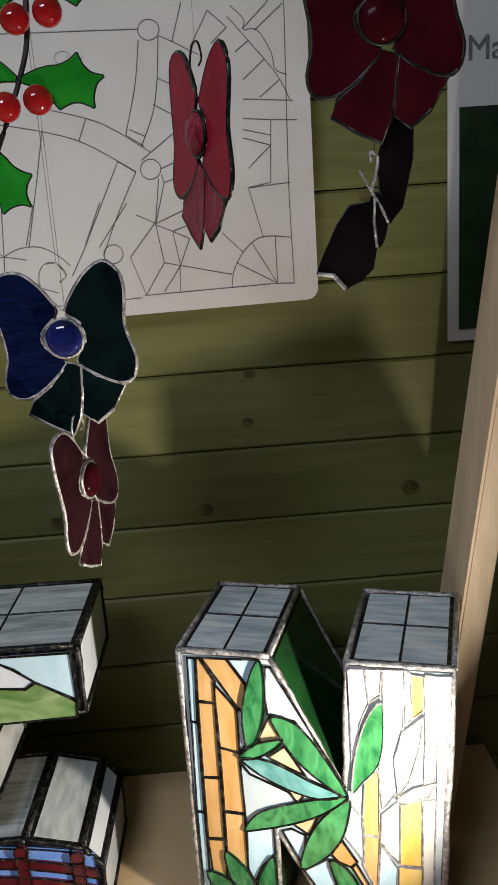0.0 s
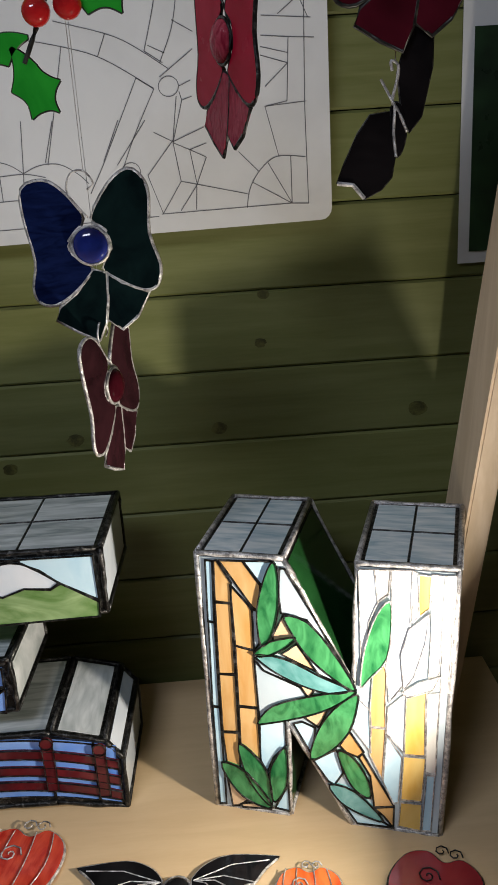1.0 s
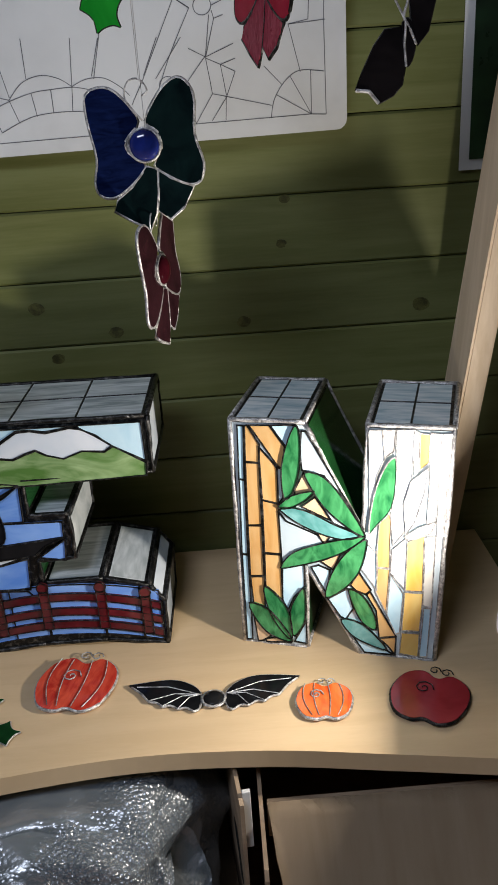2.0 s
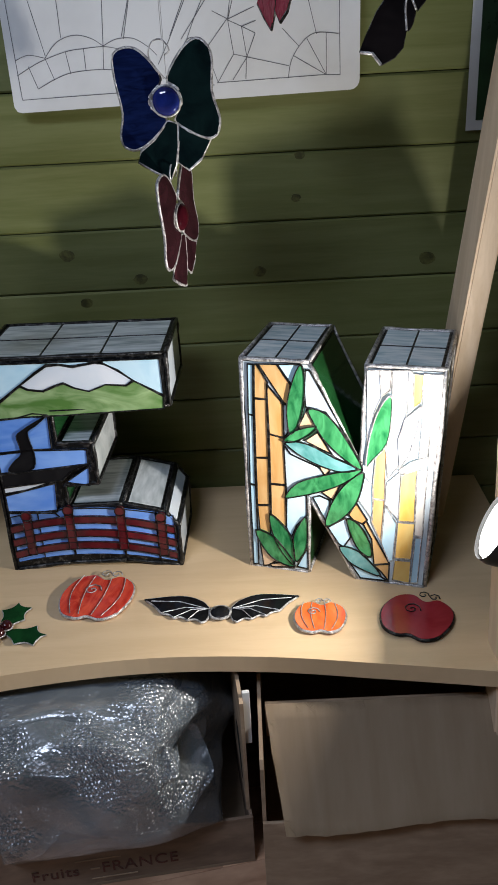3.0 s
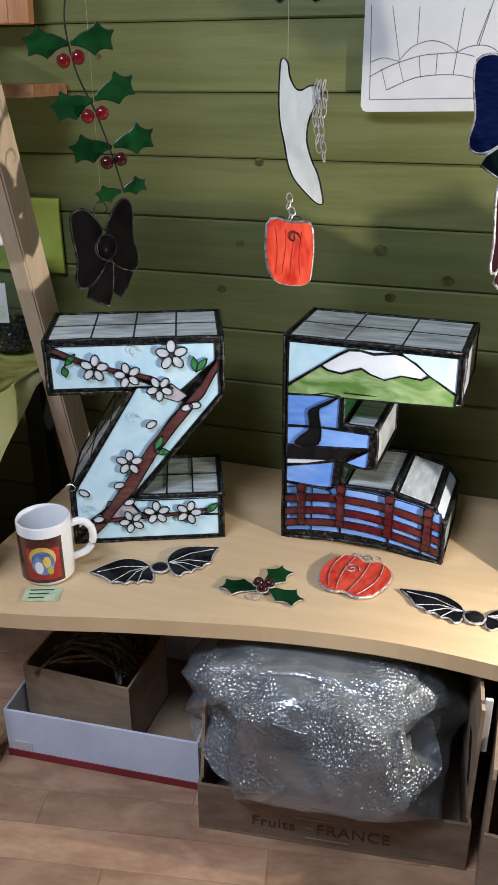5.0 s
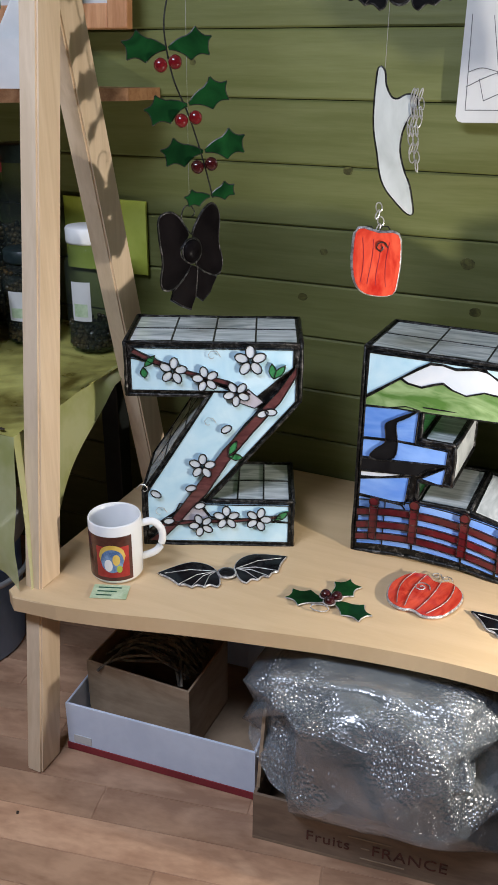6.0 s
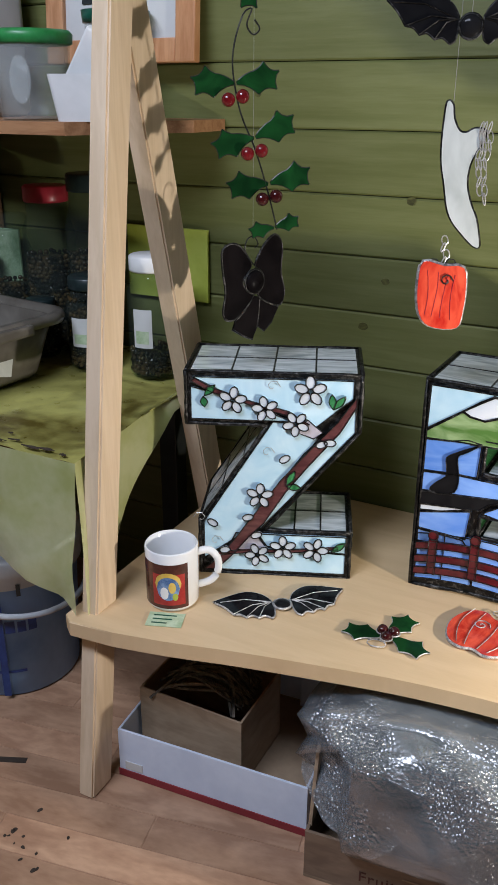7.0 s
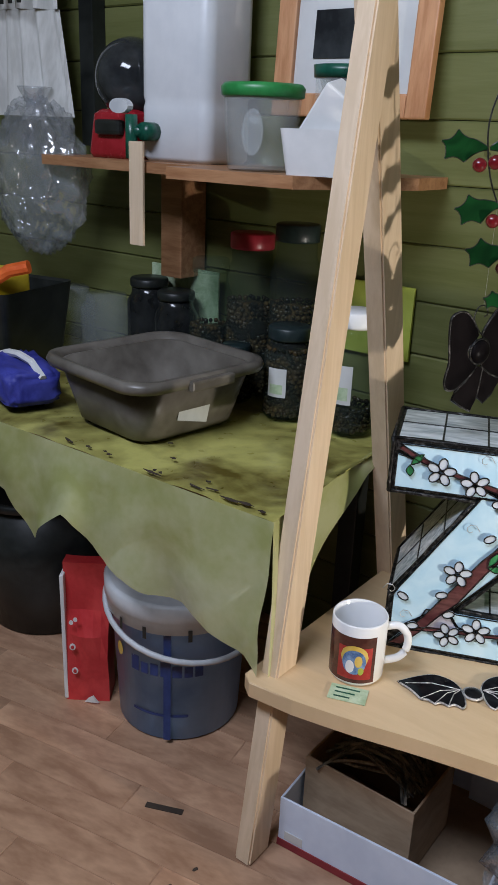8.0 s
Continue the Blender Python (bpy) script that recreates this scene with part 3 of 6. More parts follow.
def leaf(letter, a, b, width, mat, y=-0.0020, bend=0.0):
    """A pointed glass leaf from a to b with a vein."""
    a, b = Vector(a), Vector(b)
    d = b - a
    s = Vector((-d.y, d.x)).normalized()
    rise = [0, 0.45, 0.8, 1.0, 0.85, 0.5, 0]
    mid = [a + d * k / 6 + s * bend * math.sin(math.pi * k / 6) for k in range(7)]
    pts = [m + s * width / 2 * r for m, r in zip(mid, rise)] + [m - s * width / 2 * r for m, r in zip(mid[-2:0:-1], rise[-2:0:-1])]
    return plate("leaf", [tuple(p) for p in pts], mat, letter, y, lead, 0.0015)


# letter Z: cherry branch with blossoms
Z_OUT = [(0.018, 0), (0.266, 0), (0.266, 0.084), (0.124, 0.084), (0.271, 0.262), (0.271, 0.355), (0, 0.355), (0, 0.270), (0.128, 0.270), (0.018, 0.100)]
letter_z = letter_box("letter_box", "stained-glass box letter with a cherry branch and white blossoms", pose(-0.805, 0.720, SHELF_Z, 0, 0, 22.5), Z_OUT, 0.146,
                      {5: (4, 2, G_GREY), 2: (3, 2, G_GREY), 8: (3, 2, G_GREY), 1: (1, 1, G_GREY), 4: (1, 1, G_GREY), 6: (1, 1, G_GREY), 3: (1, 1, G_DGREEN)}, M_LEAD)
lead = bmesh.new()
plate("sky_pane", [(0.009, 0.279), (0.009, 0.330), (0.06, 0.318), (0.165, 0.279)], G_SKY, letter_z, 0, lead)
plate("sky_pane", [(0.012, 0.346), (0.258, 0.346), (0.258, 0.318), (0.20, 0.268), (0.165, 0.284), (0.06, 0.323)], G_SKY, letter_z, 0, lead)
plate("sky_pane", [(0.136, 0.276), (0.172, 0.276), (0.206, 0.250), (0.092, 0.080), (0.050, 0.049), (0.026, 0.030), (0.026, 0.098)], G_SKY, letter_z, 0, lead)
plate("sky_pane", [(0.263, 0.306), (0.263, 0.262), (0.120, 0.090), (0.090, 0.088), (0.186, 0.225)], G_SKY, letter_z, 0, lead)
plate("sky_pane", [(0.026, 0.009), (0.258, 0.009), (0.258, 0.045), (0.14, 0.050), (0.055, 0.042)], G_SKY, letter_z, 0, lead)
plate("sky_pane", [(0.258, 0.048), (0.258, 0.077), (0.115, 0.077), (0.13, 0.056)], G_SKY, letter_z, 0, lead)
plate("mauve_pane", [(0.062, 0.044), (0.128, 0.052), (0.110, 0.078), (0.078, 0.078)], G_MAUVE, letter_z, 0, lead)
plate("branch", [(0.026, 0.010), (0.052, 0.034), (0.080, 0.074), (0.110, 0.118), (0.150, 0.178), (0.190, 0.226), (0.236, 0.280), (0.264, 0.322), (0.264, 0.306), (0.240, 0.262), (0.196, 0.208), (0.160, 0.160), (0.124, 0.100), (0.100, 0.074), (0.074, 0.040), (0.046, 0.010)], G_BROWN, letter_z, -0.003, lead, 0.0015)
plate("mauve_pane", [(0.172, 0.262), (0.200, 0.252), (0.214, 0.262), (0.190, 0.282)], G_MAUVE, letter_z, -0.002, lead)
plate("twig", [(0.010, 0.340), (0.040, 0.324), (0.10, 0.305), (0.155, 0.290), (0.185, 0.270), (0.192, 0.276), (0.160, 0.296), (0.10, 0.311), (0.042, 0.331), (0.016, 0.345)], G_BROWN, letter_z, -0.003, lead, 0.0014)
plate("twig", [(0.050, 0.044), (0.110, 0.050), (0.170, 0.052), (0.245, 0.060), (0.245, 0.056), (0.170, 0.047), (0.110, 0.045), (0.050, 0.038)], G_BROWN, letter_z, -0.003, lead, 0.0014)


def blossom(u, v, r, turn):
    for k in range(5):
        a = radians(turn + 72 * k)
        c, s = math.cos(a), math.sin(a)
        plate("petal", ellipse(u + c * r * 0.6, v + s * r * 0.6, r * 0.42, r * 0.28, 10, turn + 72 * k), G_PETAL, letter_z, -0.005, lead, 0.0019)


for u, v, r, turn in ((0.074, 0.312, 0.021, 10), (0.124, 0.299, 0.020, 30), (0.172, 0.276, 0.020, 50), (0.193, 0.330, 0.024, 20), (0.117, 0.150, 0.021, 15), (0.114, 0.041, 0.020, 40), (0.156, 0.056, 0.021, 20), (0.209, 0.054, 0.021, 0)):
    blossom(u, v, r, turn)
for u, v, turn in ((0.213, 0.243, 20), (0.156, 0.216, 30), (0.098, 0.110, 15), (0.060, 0.048, 10), (0.040, 0.098, -30), (0.112, 0.078, 20), (0.226, 0.246, 0)):
    plate("petal", ellipse(u, v, 0.0085, 0.0052, 10, turn), G_PETAL, letter_z, -0.005, lead, 0.0018)
for a, b in (((0.030, 0.318), (0.046, 0.335)), ((0.028, 0.316), (0.030, 0.300)), ((0.228, 0.302), (0.226, 0.325)), ((0.230, 0.302), (0.246, 0.322)), ((0.160, 0.170), (0.172, 0.195)), ((0.160, 0.168), (0.182, 0.166)), ((0.236, 0.052), (0.258, 0.068))):
    leaf(letter_z, a, b, 0.010, G_LEAF, -0.0036)
part("leading", lead, M_LEAD, letter_z)
for u, v, s in ((0.128, 0.226, 1), (0.135, 0.336, 1), (0.020, 0.106, -1), (0.045, 0.064, 1)):
    part("tendril", tube(bmesh.new(), [(u + s * (0.012 - 0.0016 * k) * math.cos(k * 0.9), -0.007, v + (0.012 - 0.0016 * k) * math.sin(k * 0.9)) for k in range(7)], 0.0006, 5), M_WIRE, letter_z)

# ---- materials of the loose things ----
G_NAVY = glass("navy_glass", (0.0025, 0.005, 0.024), (0.006, 0.012, 0.055), scale=30, stretch=(1, 1, 4), spec=0.05)
G_NIGHT = glass("dark_teal_glass", (0.002, 0.005, 0.006), (0.005, 0.014, 0.014), scale=25, spec=0.05)
G_PLUM = glass("plum_glass", (0.015, 0.005, 0.007), (0.035, 0.011, 0.015), scale=20, spec=0.05)
G_RED = glass("ruby_glass", (0.30, 0.008, 0.024), (0.42, 0.018, 0.044), scale=18, spec=0.05, rough=0.25)
G_ROSE = glass("rippled_rose_glass", (0.22, 0.012, 0.03), (0.42, 0.06, 0.09), scale=60, stretch=(3, 1, 1), bump=0.5, spec=0.05)
G_WINE = glass("wine_glass_sheet", (0.030, 0.003, 0.006), (0.062, 0.006, 0.012), scale=12, spec=0.05)
G_HOLLY = glass("holly_green_glass", (0.004, 0.022, 0.007), (0.009, 0.058, 0.015), scale=20, spec=0.05)
G_BRIGHT = glass("bright_holly_glass", (0.008, 0.20, 0.018), (0.018, 0.31, 0.03), scale=20, spec=0.25)
G_SMOKE = glass("smoky_black_glass", (0.003, 0.0026, 0.003), (0.009, 0.0075, 0.008), rough=0.3, spec=0.02)
G_ORANGE = glass("orange_glass", (0.72, 0.075, 0.015), (0.86, 0.20, 0.04), scale=16, stretch=(3, 1, 1))
G_CORAL = glass("coral_red_glass", (0.46, 0.022, 0.014), (0.74, 0.10, 0.050), scale=18, stretch=(2.5, 1, 1))
G_BRICK = glass("brick_red_glass", (0.26, 0.018, 0.025), (0.36, 0.035, 0.045), scale=14)
G_SNOW = glass("snow_white_glass", (0.44, 0.47, 0.45), (0.60, 0.63, 0.61), scale=9, stretch=(3, 1, 1))
G_BERRY = glass("berry_red_glass", (0.30, 0.006, 0.010), (0.42, 0.014, 0.016), rough=0.05, coat=0.5)
G_CHERRY = glass("cherry_glass", (0.09, 0.004, 0.007), (0.16, 0.008, 0.011), rough=0.05, coat=0.5)
G_DBERRY = glass("dark_cherry_glass", (0.020, 0.003, 0.004), (0.045, 0.005, 0.006), rough=0.05, coat=0.5)
G_SAPPHIRE = glass("sapphire_gem", (0.004, 0.008, 0.06), (0.015, 0.03, 0.22), rough=0.03, coat=0.6)
M_PAPER = material("white_paper", (0.60, 0.60, 0.585), (0.68, 0.68, 0.665), rough=0.7, scale=5, bump=0.03)
M_INK = material("drawing_ink", (0.10, 0.10, 0.11), (0.17, 0.17, 0.18), rough=0.8)
M_DARKPHOTO = material("dark_photo_print", (0.012, 0.020, 0.012), (0.03, 0.075, 0.03), rough=0.3, scale=6)
M_CARD = material("brown_cardboard", (0.30, 0.21, 0.135), (0.41, 0.30, 0.20), rough=0.75, scale=12, bump=0.06, stretch=(1, 1, 3))
# cardboard again, made lighter to stand for light falling on the flap
M_FLAP = material("lit_creased_cardboard", (0.47, 0.345, 0.22), (0.53, 0.40, 0.265), rough=0.75, scale=6, bump=0.12, stretch=(4, 1, 0.6))
# reddish-brown carton, its colour darkened for the shade under the shelf
M_FRUITCARD = material("shaded_brown_carton", (0.17, 0.115, 0.078), (0.25, 0.175, 0.12), rough=0.75, scale=12, bump=0.06, stretch=(1, 1, 3))
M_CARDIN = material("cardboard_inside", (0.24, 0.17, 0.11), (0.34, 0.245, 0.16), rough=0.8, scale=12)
M_WHITECARD = material("white_faced_card", (0.64, 0.72, 0.86), (0.73, 0.81, 0.94), rough=0.5, scale=10)
M_REDCARD = material("dark_red_card", (0.22, 0.02, 0.03), (0.30, 0.035, 0.045), rough=0.5, scale=10)
M_STRAW = material("dark_straw", (0.05, 0.045, 0.04), (0.24, 0.205, 0.16), rough=0.8, scale=40)
M_MUG = material("white_glazed_china", (0.76, 0.77, 0.78), (0.82, 0.83, 0.84), rough=0.12, scale=4, bump=0.0, coat=0.3)
M_MUGRED = material("red_print", (0.30, 0.02, 0.02), (0.52, 0.05, 0.04), rough=0.15, scale=25, bump=0.0)
M_MUGBLUE = material("blue_print", (0.06, 0.13, 0.30), (0.22, 0.36, 0.58), rough=0.15, scale=60, bump=0.0)
M_MUGDARK = material("brown_print", (0.06, 0.02, 0.015), (0.12, 0.04, 0.03), rough=0.15, scale=25, bump=0.0)
M_YELLOWP = material("yellow_print", (0.62, 0.42, 0.08), (0.75, 0.55, 0.15), rough=0.2, scale=25, bump=0.0)
M_GREENCARD = material("pale_green_card", (0.36, 0.48, 0.28), (0.56, 0.66, 0.46), rough=0.6, scale=60)
M_BLACKMETAL = material("black_lamp_shell", (0.012, 0.012, 0.012), (0.03, 0.03, 0.03), rough=0.4, scale=30)
M_BASIN = material("grey_plastic", (0.085, 0.075, 0.062), (0.165, 0.150, 0.128), rough=0.34, scale=9, fine=5)
M_BUCKET = material("milky_blue_plastic", (0.10, 0.22, 0.46), (0.25, 0.41, 0.68), rough=0.35, scale=9, contrast=(0.25, 0.75))
M_RIM = material("pale_plastic_rim", (0.50, 0.53, 0.55), (0.64, 0.66, 0.67), rough=0.4, scale=12)
M_NAVYPRINT = material("navy_print", (0.015, 0.035, 0.13), (0.03, 0.06, 0.2), rough=0.4)
M_REDBAG = material("red_printed_paper", (0.52, 0.03, 0.035), (0.66, 0.06, 0.06), rough=0.4, scale=14, bump=0.25)
M_TUB = clear("milky_tub", (0.94, 0.96, 0.95), 0.15, 0.84)
M_GREENLID = material("green_plastic_lid", (0.015, 0.17, 0.04), (0.03, 0.26, 0.07), rough=0.35, scale=20)
M_TAP = material("dark_green_tap", (0.006, 0.07, 0.045), (0.012, 0.12, 0.075), rough=0.3, scale=30)
M_JERRY = material("white_jerrycan", (0.60, 0.62, 0.64), (0.74, 0.75, 0.76), rough=0.35, scale=4, bump=0.02)
M_WHITEPL = material("white_plastic", (0.68, 0.69, 0.68), (0.78, 0.78, 0.77), rough=0.4, scale=8)
M_SHELFWOOD = material("reddish_shelf_wood", (0.28, 0.13, 0.06), (0.42, 0.22, 0.11), rough=0.45, scale=8, stretch=(1, 8, 8))
M_ORANGEWOOD = material("orange_frame_wood", (0.48, 0.22, 0.10), (0.62, 0.32, 0.16), rough=0.4, scale=9, stretch=(6, 6, 1))
M_GLASSJAR = clear("jar_glass", (0.88, 0.93, 0.90), 0.03, 0.88, (0.10, 0.12, 0.11))
M_EMPTYJAR = clear("empty_jar_glass", (0.92, 0.94, 0.94), 0.04, 0.78, (0.40, 0.43, 0.44))
M_BEADS = material("mixed_glass_beads", (0.006, 0.009, 0.007), (0.11, 0.065, 0.022), rough=0.08, scale=24, bump=0.05, contrast=(0.42, 0.8))
M_BLACKJAR = material("dark_lidded_jar", (0.008, 0.009, 0.009), (0.022, 0.024, 0.024), rough=0.15, scale=15)
M_REDLID = material("red_jar_lid", (0.30, 0.015, 0.03), (0.42, 0.03, 0.05), rough=0.35, scale=20)
M_DARKLID = material("dark_jar_lid", (0.008, 0.016, 0.018), (0.02, 0.035, 0.035), rough=0.35, scale=20)
M_DARK = material("black_plastic", (0.010, 0.012, 0.011), (0.025, 0.028, 0.026), rough=0.4, scale=10)
M_RED = material("red_enamel", (0.25, 0.010, 0.015), (0.36, 0.02, 0.03), rough=0.25, scale=15)
M_DOME = material("smoky_dome", (0.018, 0.02, 0.022), (0.05, 0.055, 0.058), rough=0.08, scale=8)
M_CLOTHW = material("off_white_cotton", (0.50, 0.50, 0.47), (0.66, 0.66, 0.63), rough=0.85, scale=12, stretch=(5, 1, 0.6))
M_BLUEBAG = material("violet_blue_bag", (0.025, 0.03, 0.20), (0.06, 0.07, 0.36), rough=0.5, scale=18, bump=0.4, spec=0.25)
M_YELLOW = material("yellow_plastic", (0.62, 0.44, 0.02), (0.74, 0.55, 0.05), rough=0.4, scale=12)
M_ORANGEPL = material("orange_plastic", (0.62, 0.10, 0.02), (0.76, 0.16, 0.04), rough=0.35, scale=20)
M_LIME = material("yellow_green_card", (0.36, 0.42, 0.05), (0.48, 0.54, 0.10), rough=0.55, scale=8)
M_DIRT = material("floor_grime", (0.035, 0.025, 0.018), (0.06, 0.042, 0.03), rough=0.8)

M_LENS = bpy.data.materials.new("lit_lamp_lens")
M_LENS.use_nodes = True
M_LENS.node_tree.nodes["Principled BSDF"].inputs["Emission Color"].default_value = (1, 0.97, 0.92, 1)
M_LENS.node_tree.nodes["Principled BSDF"].inputs["Emission Strength"].default_value = 12.0


def plastic_sheet(name, c1, c2, mixed, bubbles=0.0, rough=0.2, gloss=0.15):
    """Thin see-through plastic: a hazy body under a glossy crumpled face, with round bubbles where asked."""
    m = material(name, c1, c2, rough=0.5, scale=9, bump=0.0, spec=0.2)
    n, link = m.node_tree.nodes, m.node_tree.links.new
    tr = n.new("ShaderNodeBsdfTransparent")
    shine = n.new("ShaderNodeBsdfGlossy")
    shine.inputs["Roughness"].default_value = rough
    tc = n.new("ShaderNodeTexCoord")
    tex = n.new("ShaderNodeTexVoronoi") if bubbles else n.new("ShaderNodeTexNoise")
    tex.inputs["Scale"].default_value = bubbles or 14.0
    link(tc.outputs["Object"], tex.inputs["Vector"])
    bp = n.new("ShaderNodeBump")
    bp.inputs["Strength"].default_value, bp.inputs["Distance"].default_value = (1.0, 0.010) if bubbles else (0.7, 0.02)
    bp.invert = bool(bubbles)
    link(tex.outputs[0], bp.inputs["Height"])
    if bubbles:
        broad = n.new("ShaderNodeTexNoise")
        broad.inputs["Scale"].default_value = 9.0
        link(tc.outputs["Object"], broad.inputs["Vector"])
        span = n.new("ShaderNodeMapRange")
        span.inputs["From Min"].default_value, span.inputs["From Max"].default_value = 0.43, 0.58
        span.inputs["To Min"].default_value, span.inputs["To Max"].default_value = 0.06, 0.75
        link(broad.outputs["Fac"], span.inputs["Value"])
        link(span.outputs[0], bp.inputs["Strength"])
    link(bp.outputs["Normal"], shine.inputs["Normal"])
    face = n.new("ShaderNodeMixShader")
    face.inputs["Fac"].default_value = gloss
    link(n["Principled BSDF"].outputs[0], face.inputs[1])
    link(shine.outputs[0], face.inputs[2])
    ms = n.new("ShaderNodeMixShader")
    ms.inputs["Fac"].default_value = mixed
    link(face.outputs[0], ms.inputs[1])
    link(tr.outputs[0], ms.inputs[2])
    link(ms.outputs[0], n["Material Output"].inputs["Surface"])
    return m


M_BUBBLE = plastic_sheet("bubble_wrap_film", (0.11, 0.14, 0.165), (0.28, 0.33, 0.37), 0.46, bubbles=165.0, rough=0.27, gloss=0.46)
M_CLOTH = plastic_sheet("yellow_green_plastic_cloth", (0.52, 0.55, 0.20), (0.70, 0.72, 0.38), 0.34, rough=0.3)
M_CLOTHTOP = material("stained_plastic_cloth", (0.11, 0.085, 0.016), (0.50, 0.47, 0.14), rough=0.30, scale=5, bump=0.8, fine=7, contrast=(0.32, 0.62), distort=1.2)
M_BAG = plastic_sheet("clear_bag_film", (0.46, 0.52, 0.60), (0.70, 0.74, 0.78), 0.66, rough=0.14, gloss=0.5)

# ---- clip lamp on the trestle ----
lamp_thing = thing("clip_lamp", look(SPOT_AT, SPOT_AT + AIM), "black clip lamp with a lit white lens on the trestle leg", "lamp")
part("lens", lathe(bmesh.new(), [(0.0, 0.0), (0.02, -0.002), (0.040, 0.0), (0.042, 0.004)], 32), M_LENS, lamp_thing, "glowing white lens", smooth=True)
part("shell", lathe(bmesh.new(), [(0.044, -0.004), (0.046, 0.006), (0.042, 0.03), (0.030, 0.06), (0.022, 0.075), (0.0, 0.078)], 32, caps=False), M_BLACKMETAL, lamp_thing, smooth=True)
part("clip", tube(boxed(-0.012, 0.012, -0.012, 0.012, 0.07, 0.085, 0.002), [(0, 0, 0.08), (0.01, -0.012, 0.088), (0.035, -0.02, 0.075)], 0.006), M_BLACKMETAL, lamp_thing)

# ---- hanging and lying glass ornaments ----


def gem(parent, x, z, r, mat, y=-0.004):
    bm = bmesh.new()
    bmesh.ops.create_uvsphere(bm, u_segments=16, v_segments=10, radius=1.0, matrix=Matrix.LocRotScale((x, y, z), None, (r, r * 0.45, r)))
    return part("gem", bm, mat, parent, smooth=True)


def ornament(name, label, category, m, pieces, scale, origin, metal, thick=0.003, line=0.0013, group=""):
    """Flat cut-glass ornament: each piece (name, outline, glass) in sketch units about origin, with solder round it."""
    ob = thing(name, m, label, category, group)
    solder = bmesh.new()
    for pname, pts, mat in pieces:
        loc = [((x - origin[0]) * scale, (origin[1] - y) * scale) for x, y in pts]
        part(pname, prism(bmesh.new(), loc, -thick, 0.0), mat, ob)
        tube(solder, [(x, -thick / 2, z) for x, z in loc], line + thick * 0.25, 5, closed=True)
    part("leading", solder, metal, ob, smooth=True)
    return ob


LEFT_WING = spline([(5, 490), (45, 477), (80, 498), (112, 548), (82, 585), (84, 612), (118, 640), (85, 680), (42, 705), (12, 698), (4, 670), (14, 620), (3, 545)], 3)
RIGHT_WING = spline([(128, 548), (165, 490), (203, 465), (228, 482), (237, 515), (232, 580), (248, 640), (238, 678), (212, 684), (172, 666), (140, 640), (160, 605), (152, 570)], 3)
LEFT_TAIL = [(120, 642), (145, 650), (142, 700), (135, 740), (117, 778), (80, 760), (40, 735), (50, 710), (86, 684)]
RIGHT_TAIL = [(148, 650), (173, 670), (222, 690), (195, 735), (165, 758), (138, 738), (145, 690)]


def bow(label, at, yaw, scale, left, right, tail, jewel, metal, gem_r=0.018, roll=0.0):
    s = 0.00054 * scale
    ob = ornament("hanging_bow", label, "ornament", pose(*at, 0, roll, yaw), [("wing", LEFT_WING, left), ("wing", RIGHT_WING, right), ("tail", LEFT_TAIL, tail), ("tail", RIGHT_TAIL, tail)], s, (122, 597), metal, group="glass bows")
    gem(ob, 0, 0, gem_r * scale, jewel, -0.005)
    bm = bmesh.new()
    tube(bm, [(x, -0.004, z) for x, z in ellipse(0, 0, gem_r * scale * 1.05, gem_r * scale * 1.05, 20)], 0.0017, 6, closed=True)
    h = 0.030 * scale
    tube(bm, spline([(0.0, -0.002, h * 0.9), (-0.016, -0.002, h * 1.7), (-0.012, -0.002, h * 2.3), (0.0, -0.002, h * 2.4), (0.008, -0.002, h * 2.0), (0.002, -0.002, h * 1.8)], 4, closed=False), 0.0010, 5)
    part("ring", bm, metal, ob, smooth=True)
    thread = bmesh.new()
    tube(thread, [(0, 0, h * 2.35), (0, 0, ROOF - at[2])], 0.0003, 4)
    th = part("thread", thread, M_WIRE, ob)
    th.matrix_basis = pose(0, 0, 0, 0, -roll, 0)
    return ob


bow("hanging bow of navy and dark teal glass with a blue gem", (-0.156, 0.802, 1.022), -4, 0.91, G_NAVY, G_NIGHT, G_NIGHT, G_SAPPHIRE, M_SOLDER)
bow("small hanging bow of plum glass below the blue bow", (-0.155, 0.812, 0.885), 73, 0.92, G_PLUM, G_PLUM, G_PLUM, G_WINE, M_SOLDER, 0.018, roll=-4)
bow("hanging bow of bright ruby glass before the paper pattern", (-0.021, 0.787, 1.184), -68, 0.96, G_RED, G_RED, G_ROSE, G_ROSE, M_LEAD, 0.018, roll=9)
bow("large hanging bow of dark wine-red glass", (0.129, 0.775, 1.260), -6, 0.95, G_WINE, G_WINE, G_WINE, G_WINE, M_DWIRE, 0.019)
TURNED_LEFT = [(325, 545), (280, 550), (250, 590), (215, 660), (197, 702), (235, 708), (265, 742), (305, 722), (330, 695), (338, 650), (330, 600)]
TURNED_RIGHT = [(428, 320), (425, 450), (400, 560), (372, 595), (362, 560), (352, 525), (345, 460), (372, 360)]
TURNED_KNOT = spline([(330, 535), (352, 530), (366, 570), (360, 620), (345, 648), (333, 625)], 3)
turned = ornament("hanging_bow", "dark plum glass bow hanging edge-on below the wine-red bow", "ornament", pose(0.121, 0.785, 1.115, 0, 0, -8), [("wing", TURNED_LEFT, G_SMOKE), ("wing", TURNED_RIGHT, G_SMOKE), ("knot", TURNED_KNOT, G_SMOKE)], 0.000364, (335, 560), M_LEAD, thick=0.004, line=0.0003, group="glass bows")
